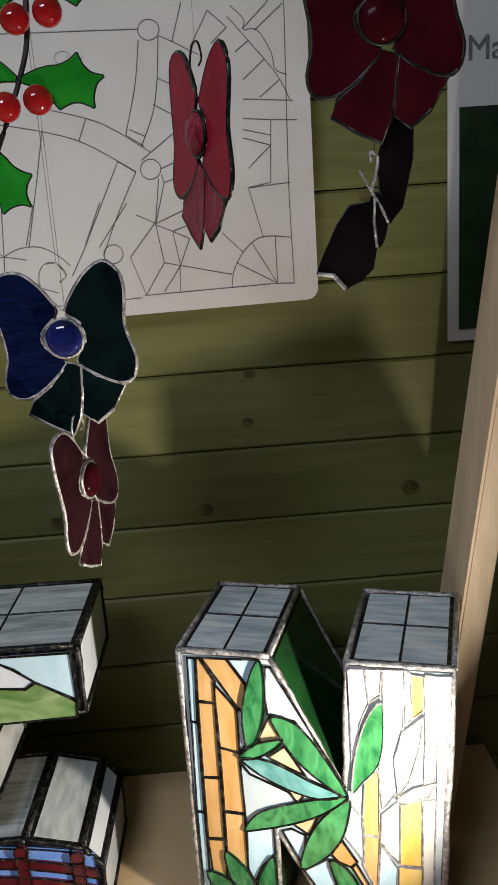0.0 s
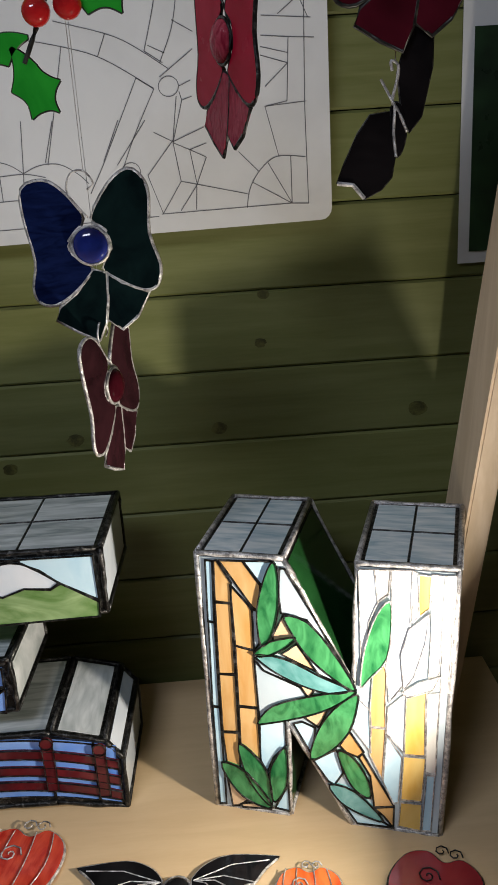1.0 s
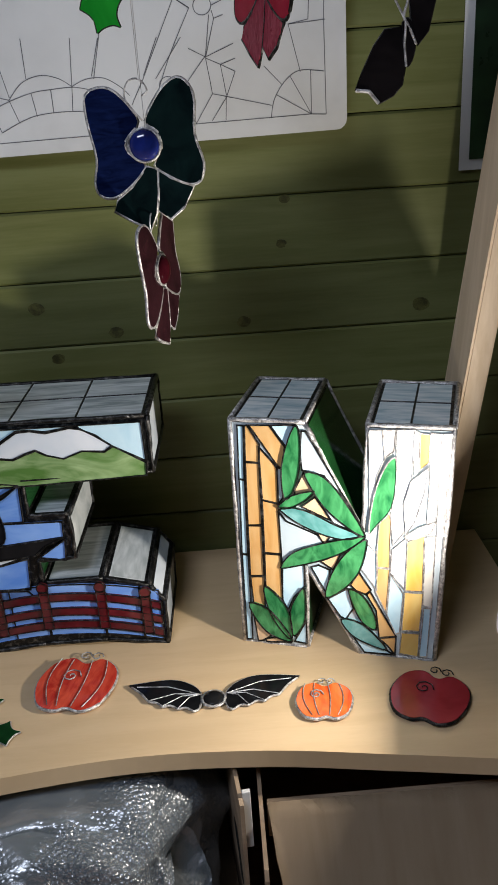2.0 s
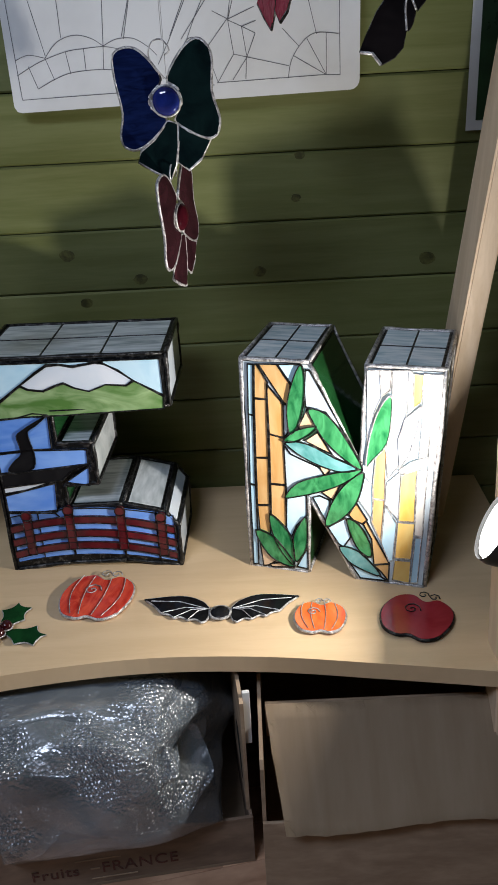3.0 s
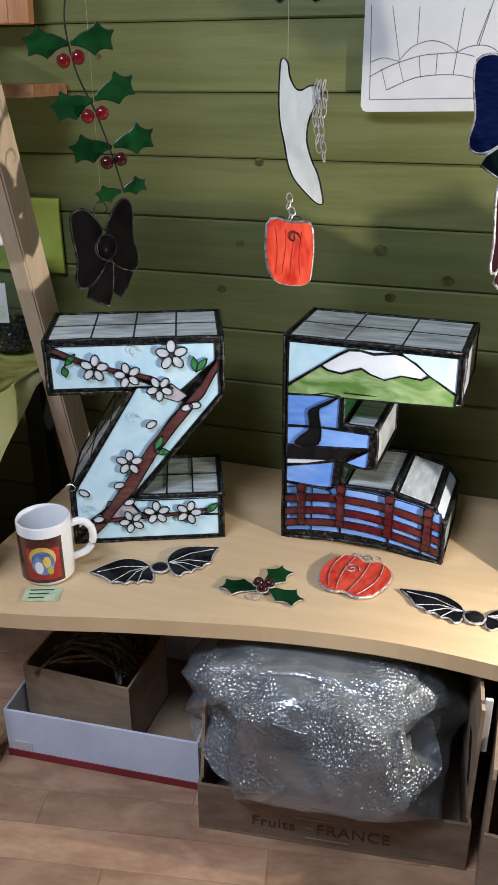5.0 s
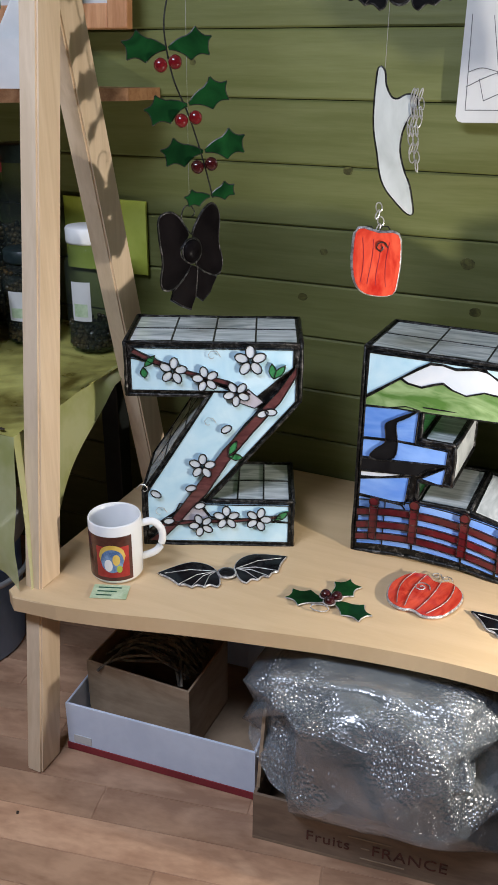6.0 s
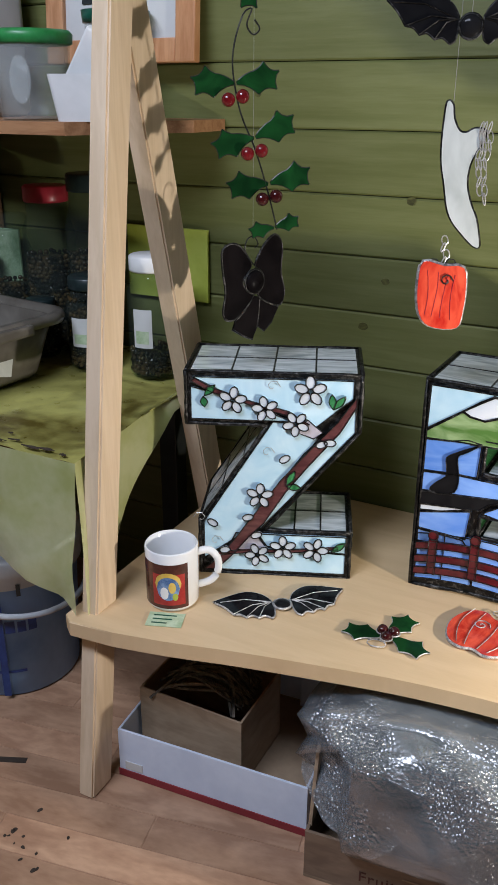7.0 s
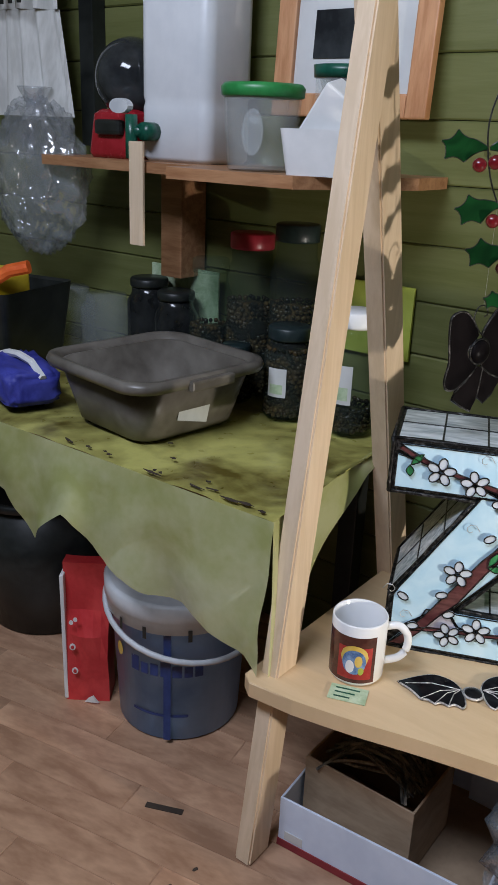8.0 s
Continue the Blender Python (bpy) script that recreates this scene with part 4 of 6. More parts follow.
part("hook", tube(bmesh.new(), spline([(0.012, -0.004, -0.012), (0.004, -0.004, 0.006), (-0.001, -0.004, 0.014), (0.003, -0.004, 0.030), (0.004, -0.004, 0.042), (-0.002, -0.004, 0.046), (-0.001, -0.004, 0.038)], 4, closed=False), 0.0014, 6), M_SOLDER, turned, smooth=True)
part("wire", tube(bmesh.new(), [(-0.011, -0.005, 0.032), (0.001, -0.005, 0.010), (0.0, -0.005, -0.012), (0.002, -0.005, -0.032)], 0.0013, 6), M_SOLDER, turned)
part("edge", tube(bmesh.new(), [(-0.050, -0.004, -0.052), (-0.036, -0.004, -0.054), (-0.026, -0.004, -0.066)], 0.0022, 6), M_SOLDER, turned, "bright solder edge")
part("thread", tube(bmesh.new(), [(0.002, 0, 0.045), (0.002, 0, ROOF - 1.115)], 0.0003, 4), M_WIRE, turned)
bow("black glass bow hanging below the holly", (-0.718, 0.776, 0.829), 67, 0.90, G_SMOKE, G_SMOKE, G_SMOKE, G_SMOKE, M_LEAD, 0.019)

STOCKING = spline([(262, 90), (272, 96), (276, 120), (288, 142), (302, 146), (318, 138), (337, 141), (336, 160), (325, 178), (314, 205), (312, 240), (322, 275), (336, 305), (346, 345), (347, 362), (334, 358), (310, 335), (290, 312), (278, 285), (270, 245), (261, 205), (258, 165), (259, 120)], 3)
stocking = ornament("hanging_boot", "white glass boot ornament with small metal chains", "ornament", pose(-0.4295, 0.783, 0.987, 0, 0, 14), [("boot", STOCKING, G_SNOW)], 0.00064, (295, 230), M_LEAD, thick=0.006, line=0.0008)
for strand, (x0, n) in enumerate(((0.026, 8), (0.032, 9), (0.022, 5))):
    for k in range(n):
        bm = bmesh.new()
        tube(bm, [(x0 + 0.002 * math.sin(k) + x, -0.008 + 0.002 * (k % 2), 0.060 - 0.0105 * k + z) for x, z in ellipse(0, 0, 0.0034 if k % 2 else 0.0016, 0.0075, 12, 10 if k % 3 else -14)], 0.0008, 5, closed=True)
        part("chain_link", bm, M_WIRE, stocking)
part("thread", tube(bmesh.new(), [(-0.014, 0, 0.09), (-0.014, 0, ROOF - 0.987)], 0.00035, 4), M_WIRE, stocking)
APPLE = spline([(266, 372), (300, 379), (333, 382), (339, 420), (337, 460), (330, 483), (300, 485), (275, 476), (262, 450), (259, 405)], 3)
pump_hang = ornament("hanging_pumpkin", "orange-red glass pumpkin hanging under the white boot", "ornament", pose(-0.441, 0.783, 0.838, 0, 0, 24), [("pumpkin", APPLE, G_CORAL)], 0.00079, (297, 428), M_SOLDER, thick=0.011, line=0.0002)
for k in range(4):
    part("stripe", tube(bmesh.new(), [(-0.019 + 0.012 * k + 0.003 * math.sin(j * 0.6 + k), -0.0112, 0.033 - 0.002 * k - 0.012 * j) for j in range(6)], 0.0005, 4), M_REDLID, pump_hang)
part("wire", tube(bmesh.new(), [(0.006 + (0.009 - 0.0008 * j) * math.cos(j * 0.8), -0.0125, 0.020 + (0.009 - 0.0008 * j) * math.sin(j * 0.8)) for j in range(10)] , 0.0010, 5), M_DWIRE, pump_hang)
for k in range(4):
    bm = bmesh.new()
    tube(bm, [(0.002 + 0.003 * math.sin(k * 2) + x, -0.004 + 0.001 * (k % 2), 0.044 + 0.009 * k + z) for x, z in ellipse(0, 0, 0.004 if k % 2 else 0.002, 0.0062, 12, 12 if k % 2 else -20)], 0.0009, 5, closed=True)
    part("chain_link", bm, M_WIRE, pump_hang)
for x0 in (-0.012, 0.010):
    bm = bmesh.new()
    tube(bm, [(x0 + (0.009 - 0.001 * j) * math.cos(j * 0.9), -0.004, 0.040 + (0.009 - 0.001 * j) * math.sin(j * 0.9)) for j in range(8)], 0.0009, 5)
    part("wire_curl", bm, M_DWIRE, pump_hang)

HOLLY_R = spline([(2, -2), (16, -11), (28, -16)], 3, closed=False) + spline([(29, -16), (36, -18), (45, -24), (51, -31)], 3, closed=False) + spline([(51, -31), (57, -22), (66, -16), (78, -15)], 3, closed=False) + spline([(78, -15), (72, -8), (70, 4), (72, 14)], 3, closed=False) + spline([(72, 14), (60, 11), (50, 13), (40, 20)], 3, closed=False) + spline([(40, 20), (28, 10), (15, 4), (3, 2)], 3, closed=False)


def holly_pair(lead_mesh, parent, cx, cz, s, mat, turn=0.0, flip=(1, -1)):
    for f in flip:
        c, sn = math.cos(radians(turn)), math.sin(radians(turn))
        pts = [(cx + s * (f * x * c + y * sn), cz - s * (y * c - f * x * sn)) for x, y in HOLLY_R]
        lf = part("leaf", prism(bmesh.new(), pts, -0.003, 0), mat, parent)
        part("edge", tube(bmesh.new(), [(x, -0.0015, z) for x, z in pts], 0.0013, 5, closed=True), lead_mesh, lf)


def berries(parent, cx, cz, r, mat, spread):
    for f in (-1, 1):
        bm = bmesh.new()
        bmesh.ops.create_uvsphere(bm, u_segments=16, v_segments=10, radius=r, matrix=Matrix.Translation((cx + f * spread, -0.006, cz + f * 0.002)))
        part("berry", bm, mat, parent, smooth=True)


S65 = 0.00082
sprig = thing("holly_garland", pose(-0.721, 0.729, 1.086, 0, 0, 30), "hanging holly garland of green glass leaves and red berries", "ornament", "holly garlands")
lead_g = bmesh.new()
for dx, dy, tn in ((0, 0, 4), (31, 82, 18), (56, 154, 10)):
    holly_pair(M_DWIRE, sprig, dx * S65, -(dy - 14) * S65, S65 * 0.91, G_HOLLY, tn)
    berries(sprig, dx * S65, -(dy + 8) * S65, 0.0092, G_CHERRY if dy < 100 else G_DBERRY, 0.0095)
holly_pair(M_DWIRE, sprig, 66 * S65, -212 * S65, S65 * 0.56, G_HOLLY, 14)
holly_pair(M_DWIRE, sprig, 10 * S65, 182 * S65, S65 * 0.82, G_HOLLY, -80, flip=(1,))
berries(sprig, 10 * S65, 190 * S65, 0.009, G_DBERRY, 0.0095)
tube(lead_g, [(x * S65, -0.002, -y * S65) for x, y in spline([(30, -105), (38, -92), (28, -84), (18, -98), (26, -120), (12, -112), (-2, -70), (-4, -30), (8, 30), (32, 86), (54, 154), (70, 215)], 4, closed=False)], 0.0012, 5)
part("thread", tube(bmesh.new(), [(26 * S65, 0, 118 * S65), (26 * S65, 0, ROOF - 1.086)], 0.0003, 4), M_WIRE, sprig)
part("stem", lead_g, M_DWIRE, sprig)
sprig2 = thing("holly_garland", pose(-0.159, 0.785, 1.220, 0, 0, 0), "holly garland of bright green glass leaves and red berries", "ornament", "holly garlands")
lead_g = bmesh.new()
S0 = 0.00049
for dx, dy, tn in ((22, -150, 8), (-10, -20, -12)):
    holly_pair(M_DWIRE, sprig2, dx * S0, -(dy - 8) * S0, S0 * 1.75, G_BRIGHT, tn)
    berries(sprig2, (dx + 2) * S0, -(dy + 30) * S0, 0.0120, G_BERRY, 0.0130)
for f, tn in ((1, -68),):
    holly_pair(M_DWIRE, sprig2, -88 * S0, -62 * S0, S0 * 1.65, G_BRIGHT, tn, flip=(1,))
    holly_pair(M_DWIRE, sprig2, -52 * S0, -50 * S0, S0 * 1.35, G_BRIGHT, 20, flip=(-1,))
tube(lead_g, [(x * S0, -0.002, -y * S0) for x, y in spline([(40, -330), (20, -240), (18, -150), (10, -80), (-10, -25), (-40, 40), (-66, 92)], 4, closed=False)], 0.0022, 6)
part("thread", tube(bmesh.new(), [(40 * S0, 0, 325 * S0), (40 * S0, 0, ROOF - 1.220)], 0.0003, 4), M_WIRE, sprig2)
part("stem", lead_g, M_DWIRE, sprig2)

BAT_TIPS = [(172, -34), (142, 0), (110, 13), (76, 20)]
BAT_WING = spline([(28, -12), (46, -30), (84, -45), (130, -46), (190, -40)], 4, closed=False)
for start, mid, end in (((190, -40), (163, -22), (142, 0)), ((142, 0), (124, 3), (110, 13)), ((110, 13), (93, 11), (76, 20)), ((76, 20), (59, 18), (42, 27)), ((42, 27), (32, 22), (27, 10))):
    BAT_WING += spline([start, mid, end], 4, closed=False)[1:]


def bat(m, s, label, metal=M_SOLDER, hanging=False, bend=0.0, tall=1.4):
    ob = thing("glass_bat", m, label, "ornament", "glass bats")
    solder = bmesh.new()
    for f in (-1, 1):
        pts = [(f * x * s, -(y - bend * abs(x)) * s * tall) for x, y in BAT_WING]
        part("wing", prism(bmesh.new(), pts, -0.0035, 0), G_BLACK, ob)
        tube(solder, [(x, -0.0018, z) for x, z in pts], 0.0019, 5, closed=True)
        sx, sz = f * 30 * s, (8 + bend * 30) * s * tall
        for tx, ty in BAT_TIPS:
            ex, ez = f * tx * s, -(ty - bend * tx) * s * tall
            part("rib", tube(bmesh.new(), [(sx, -0.004, sz), ((sx + ex) / 2, -0.0045, (sz + ez) / 2 + 0.007), (ex, -0.004, ez)], 0.0008, 4), metal, ob)
    tube(solder, [(x, -0.003, z) for x, z in ellipse(0, -0.002, 25 * s, 25 * s, 18)], 0.0022, 6, closed=True)
    part("leading", solder, metal, ob, smooth=True)
    gem(ob, 0, -0.002, 24 * s, G_BLACK, -0.003)
    if hanging:
        part("thread", tube(bmesh.new(), [(0, 0, 0), (0, 0, 0.6)], 0.00035, 4), M_WIRE, ob)
    return ob


FLAT = SHELF_Z + 0.0016
bat(pose(-0.134, 0.714, FLAT, -90, 0, -2), 0.00060, "black glass bat with silver solder lying on the shelf")
bat(pose(-0.622, 0.696, FLAT, -90, 0, 38), 0.00056, "black glass bat with raised wings lying on the shelf", bend=-0.10, tall=2.0)
bat(pose(-0.431, 0.780, 1.161, 0, 0, 12), 0.00054, "black glass bat hanging on a thread", M_LEAD, hanging=True)


def pumpkin(at, s, yaw, mat, label, stripes=True, squash=1.0):
    outline = spline([(-50, 32), (-24, 45), (-4, 37), (8, 37), (26, 46), (54, 31), (62, 2), (51, -32), (28, -46), (4, -42), (-16, -48), (-44, -39), (-61, -4)], 4)
    pts = [(x * s, z * s * squash) for x, z in outline]
    ob = thing("glass_pumpkin", pose(*at, -90, 0, yaw), label, "ornament", "glass pumpkins")
    part("body", prism(bmesh.new(), pts, -0.006, 0), mat, ob)
    w = bmesh.new()
    tube(w, [(x, -0.003, z) for x, z in pts], 0.0026, 6, closed=True)
    part("rim", w, M_LEAD if mat is G_BRICK else M_SOLDER, ob, smooth=True)
    metal = M_SOLDER if stripes else M_LEAD
    if stripes:
        for k in (-38, -18, 12, 36):
            part("stripe", tube(bmesh.new(), [(k * (1.05 + 0.30 * math.sin(math.pi * j / 6) - 0.30 * j / 6) * s + 0.004 * (j / 6 - 0.5), -0.0068, (42 - 84 * j / 6) * s * squash) for j in range(7)], 0.0007, 4), metal, ob)
    part("spiral", tube(bmesh.new(), [(-0.010 + (17 - 1.3 * j) * s * math.cos(j * 0.8), -0.0072, 14 * s + (17 - 1.3 * j) * s * math.sin(j * 0.8)) for j in range(13)], 0.0009, 5), metal, ob, smooth=True)
    for c in (-6, 14):
        part("wire_curl", tube(bmesh.new(), [(c * s + (11 - j) * s * math.cos(j * 0.9), -0.005, 52 * s * squash + (11 - j) * s * math.sin(j * 0.9)) for j in range(9)], 0.0009, 5), metal, ob, smooth=True)
    return ob


pumpkin((-0.321, 0.764, FLAT), 0.00086, -12, G_CORAL, "coral-red glass pumpkin with wire curls lying on the shelf", squash=1.30)
pumpkin((0.0077, 0.690, FLAT), 0.00058, -8, G_ORANGE, "small orange glass pumpkin lying on the shelf", squash=1.2)
pumpkin((0.142, 0.681, FLAT), 0.00079, -28, G_BRICK, "brick-red glass pumpkin lying on the shelf", stripes=False, squash=1.25)

trio = thing("holly_sprig", pose(-0.447, 0.692, FLAT, -90, 0, 8), "green glass holly sprig with dark berries lying on the shelf", "ornament")
lead_g = bmesh.new()
for tn in (8, 62, 178):
    holly_pair(M_SOLDER, trio, 0.0, 0.0, 0.00086, G_HOLLY, tn if tn != 8 else -28, flip=(1,))
for k in range(3):
    bm = bmesh.new()
    bmesh.ops.create_uvsphere(bm, u_segments=16, v_segments=10, radius=0.0085, matrix=Matrix.Translation((0.010 * math.cos(k * 2.1 + 0.5), -0.008, 0.010 * math.sin(k * 2.1 + 0.5))))
    part("berry", bm, G_DBERRY, trio, smooth=True)
    tube(lead_g, [(x, -0.006, z) for x, z in ellipse(0.010 * math.cos(k * 2.1 + 0.5), 0.010 * math.sin(k * 2.1 + 0.5), 0.009, 0.009, 12)], 0.0012, 5, closed=True)
tube(lead_g, [(-0.012 + 0.014 * math.cos(j * 0.7), -0.003, -0.024 + 0.009 * math.sin(j * 0.7)) for j in range(14)], 0.0011, 5)
part("leading", lead_g, M_SOLDER, trio, smooth=True)

# ---- paper pattern and print on the wall ----
poster = thing("paper_pattern", pose(0, 0, 0), "large white paper pattern with a line drawing on the wall", "poster")
outline = [(-0.408, 1.62), (-0.408, 1.010), (-0.404, 1.003), (-0.397, 1.001)] + [(0.096 + 0.014 * math.sin(a), 1.0240 - 0.0145 * math.cos(a)) for a in (0.0, 0.4, 0.8, 1.2, 1.57)] + [(0.110, 1.62)]
part("sheet", prism(bmesh.new(), outline, 1.0834, 1.0840), M_PAPER, poster)


def sk(x, y):
    """Sketch units of the drawing to the wall, widening towards the foot."""
    dx, dy = x - 20, y - 20
    return (-0.219 - 0.000088 * dy + dx * (0.000628 + 1.12e-7 * dy), 1.35 - 0.00056 * dy - 1.12e-7 * dy * dy - 0.00004 * dx)


ink = bmesh.new()


def wall_line(pts, curved=False, w=0.0010):
    """An ink line along wall places (x, z), lying on the paper."""
    if curved:
        pts = spline(pts, 5, closed=False)
    for a, b in zip(pts, pts[1:]):
        a, b = Vector(a), Vector(b)
        side = Vector((-(b - a).y, (b - a).x)).normalized() * w / 2
        ink.faces.new([ink.verts.new((p.x, 1.0829, p.y)) for p in (a - side, b - side, b + side, a + side)])


def ink_line(pts, curved=False, w=0.0010):
    wall_line([sk(*p) for p in pts], curved, w)


wall_line([(-0.395, 1.073), (-0.376, 1.079), (-0.352, 1.074)], True)
wall_line([(-0.352, 1.074), (-0.332, 1.094), (-0.306, 1.102), (-0.282, 1.097), (-0.265, 1.086)], True)
wall_line([(-0.265, 1.086), (-0.245, 1.094), (-0.221, 1.094), (-0.2, 1.082), (-0.188, 1.07)], True)
wall_line([(-0.397, 1.052), (-0.361, 1.069), (-0.321, 1.081), (-0.292, 1.084), (-0.263, 1.085), (-0.239, 1.08)], True)
wall_line([(-0.368, 1.033), (-0.339, 1.046), (-0.313, 1.053), (-0.271, 1.055), (-0.242, 1.051), (-0.206, 1.039)], True)
wall_line([(-0.352, 1.074), (-0.342, 1.044)])
wall_line([(-0.321, 1.081), (-0.317, 1.051)])
wall_line([(-0.294, 1.084), (-0.294, 1.054)])
wall_line([(-0.265, 1.085), (-0.268, 1.055)])
wall_line([(-0.378, 1.064), (-0.368, 1.033)])
wall_line([(-0.398, 1.152), (-0.394, 1.019), (-0.246, 1.022), (-0.106, 1.026)])
wall_line([(-0.366, 1.15), (-0.351, 1.077)])
wall_line([(-0.325, 1.148), (-0.325, 1.099)])
wall_line([(-0.26, 1.145), (-0.265, 1.086)])
wall_line([(-0.223, 1.143), (-0.237, 1.097)])
wall_line([(-0.145, 1.14), (-0.167, 1.094)])
wall_line([(-0.113, 1.138), (-0.151, 1.089)])
ink_line([(488, -300), (503, 20), (512, 330), (522, 507), (490, 507), (255, 526)])
for cx, cy, cr in ((261, 51, 19), (266, 301, 18), (200, 452, 17)):
    ink_line(ellipse(cx, cy, cr, cr, 18) + ellipse(cx, cy, cr, cr, 18)[:1])
for pts in ([(0, 222), (80, 235), (150, 255), (240, 305)], [(60, 190), (150, 210), (200, 230), (265, 270)], [(243, 70), (238, 150), (222, 240)], [(278, 62), (277, 140), (270, 200), (250, 260)], [(75, 235), (65, 330), (52, 440)], [(240, 306), (205, 390), (183, 455)], [(410, 515), (415, 480), (435, 445), (465, 423), (515, 424)], [(430, 50), (455, 50), (480, 90), (487, 120), (508, 130)], [(400, 25), (440, 70), (490, 130), (515, 177)], [(405, 5), (430, 30), (428, 48)], [(280, 62), (303, 72), (350, 95)]):
    ink_line(pts, True)
for pts in ([(-60, 64), (243, 50)], [(152, 210), (140, 250)], [(277, 138), (305, 150)], [(270, 185), (308, 205)], [(228, 230), (258, 243)], [(222, 240), (255, 260)], [(208, 287), (150, 440), (128, 490)], [(208, 287), (240, 306)], [(250, 285), (308, 235)], [(285, 300), (305, 290)], [(285, 310), (290, 325), (308, 318)], [(280, 318), (275, 395), (230, 458), (258, 525)], [(240, 382), (275, 398), (330, 372)], [(275, 400), (290, 468), (318, 473), (410, 490)]):
    ink_line(pts)
for pts in ([(290, 325), (275, 400)], [(290, 468), (258, 525)], [(318, 518), (318, 475), (290, 520)], [(318, 470), (305, 412), (335, 425), (318, 475)], [(275, 400), (305, 412), (335, 400)], [(393, 415), (430, 450)], [(467, 425), (440, 335), (515, 325)], [(430, 210), (480, 212), (527, 212)], [(480, 212), (480, 325), (440, 335)], [(430, 230), (480, 240)], [(430, 245), (480, 258), (440, 300)]):
    ink_line(pts)
for pts in ([(420, 470), (492, 507), (447, 435)], [(492, 507), (488, 422)], [(520, 177), (430, 175)], [(495, 140), (460, 172)], [(467, 103), (430, 140)], [(438, 70), (415, 90)], [(303, 72), (318, 0)], [(335, 82), (365, 15), (400, 45), (372, 75)], [(428, 48), (470, 0), (500, -60)], [(450, 50), (500, 0)]):
    ink_line(pts)
ink_line([(115 + (60 - 6 * k) * 0.5 * math.cos(k * 0.8), 100 + (60 - 6 * k) * 0.35 * math.sin(k * 0.8)) for k in range(10)], True, 0.0005)
part("batten", boxed(-0.41, 0.11, 1.086, 1.109, 1.58, 1.61), M_PINE, poster, "thin wooden hanging batten")
part("drawing", ink, M_INK, poster, "thin ink line drawing")

sheet2 = thing("printed_notice", pose(0, 0, 0), "white printed notice with a dark photograph on the wall", "poster")
part("sheet", boxed(0.277, 0.62, 1.1025, 1.1035, 0.941, 1.60), M_PAPER, sheet2)
part("photo", boxed(0.291, 0.60, 1.1005, 1.1015, 0.956, 1.222), M_DARKPHOTO, sheet2, "dark green photograph")
cur = bpy.data.curves.new("heading", "FONT")
cur.body, cur.size, cur.extrude = "Ma", 0.038, 0.0004
head_text = new("heading", cur)
head_text.data.materials.append(M_INK)
head_text.matrix_world = pose(0.299, 1.1012, 1.274, 90, 0, 0)
head_text.parent = sheet2

# ---- mug and card ----
mug = thing("mug", pose(-0.785, 0.633, SHELF_Z) @ Matrix.Diagonal((1.04, 1.04, 1.08, 1)), "white china mug with a red picture print", "mug")
part("body", lathe(bmesh.new(), [(0.030, 0.0), (0.037, 0.002), (0.0395, 0.006), (0.040, 0.05), (0.040, 0.094), (0.0385, 0.0965), (0.037, 0.095), (0.0365, 0.05), (0.036, 0.010), (0.0, 0.008)], 48), M_MUG, mug, smooth=True)
hx, hy = math.cos(radians(31)), math.sin(radians(31))
hb = bmesh.new()
tube(hb, [(hx * d, hy * d, z) for d, z in spline([(0.037, 0.079), (0.055, 0.082), (0.068, 0.070), (0.070, 0.050), (0.060, 0.032), (0.038, 0.024)], 4, closed=False)], 0.0058, 10)
part("handle", hb, M_MUG, mug, smooth=True)


def wrap(a0, a1, z0, z1, r, n=16, round_off=False):
    bm = bmesh.new()
    prev = None
    for k in range(n + 1):
        f = k / n
        a = radians(a0 + (a1 - a0) * f)
        h = math.sqrt(max(0.0, 1 - (2 * f - 1) ** 2)) if round_off else 1.0
        mid, half = (z0 + z1) / 2, (z1 - z0) / 2 * h
        cur_ = [bm.verts.new((r * math.cos(a), r * math.sin(a), z)) for z in (mid - half, mid + half)]
        if prev and half + 0.0001 > 0:
            bm.faces.new((prev[0], cur_[0], cur_[1], prev[1]))
        prev = cur_
    return bm


part("print_band", wrap(-140, -22, 0.008, 0.080, 0.0402), M_MUGDARK, mug, "dark brown print band", smooth=True)
part("print_panel", wrap(-102, -30, 0.014, 0.064, 0.0404), M_MUGRED, mug, "red print panel", smooth=True)
part("print_disc", wrap(-92, -42, 0.022, 0.060, 0.0406, round_off=True), M_MUGBLUE, mug, "blue rounded print", smooth=True)
part("print_arc", wrap(-96, -38, 0.030, 0.067, 0.0405, round_off=True), M_YELLOWP, mug, "yellow print arc", smooth=True)
part("print_figure", wrap(-84, -66, 0.024, 0.044, 0.0408, round_off=True), M_MUG, mug, "white print figure", smooth=True)
part("print_leaf", wrap(-58, -46, 0.022, 0.034, 0.0408, round_off=True), M_LIME, mug, "green print patch", smooth=True)
part("print_spot", wrap(-66, -50, 0.034, 0.052, 0.0408, round_off=True), M_YELLOWP, mug, "yellow print spot", smooth=True)

card = thing("small_card", pose(-0.764, 0.577, SHELF_Z + 0.001, 0, 0, 20), "small pale green printed card on the shelf", "card")
part("sheet", boxed(-0.028, 0.028, -0.018, 0.018, 0, 0.0008), M_GREENCARD, card)
for k in range(3):
    part("print_line", boxed(-0.020, 0.016 - 0.006 * k, 0.009 - 0.010 * k, 0.012 - 0.010 * k, 0.0008, 0.001), M_TAP, card)

# ---- boxes under the shelf ----


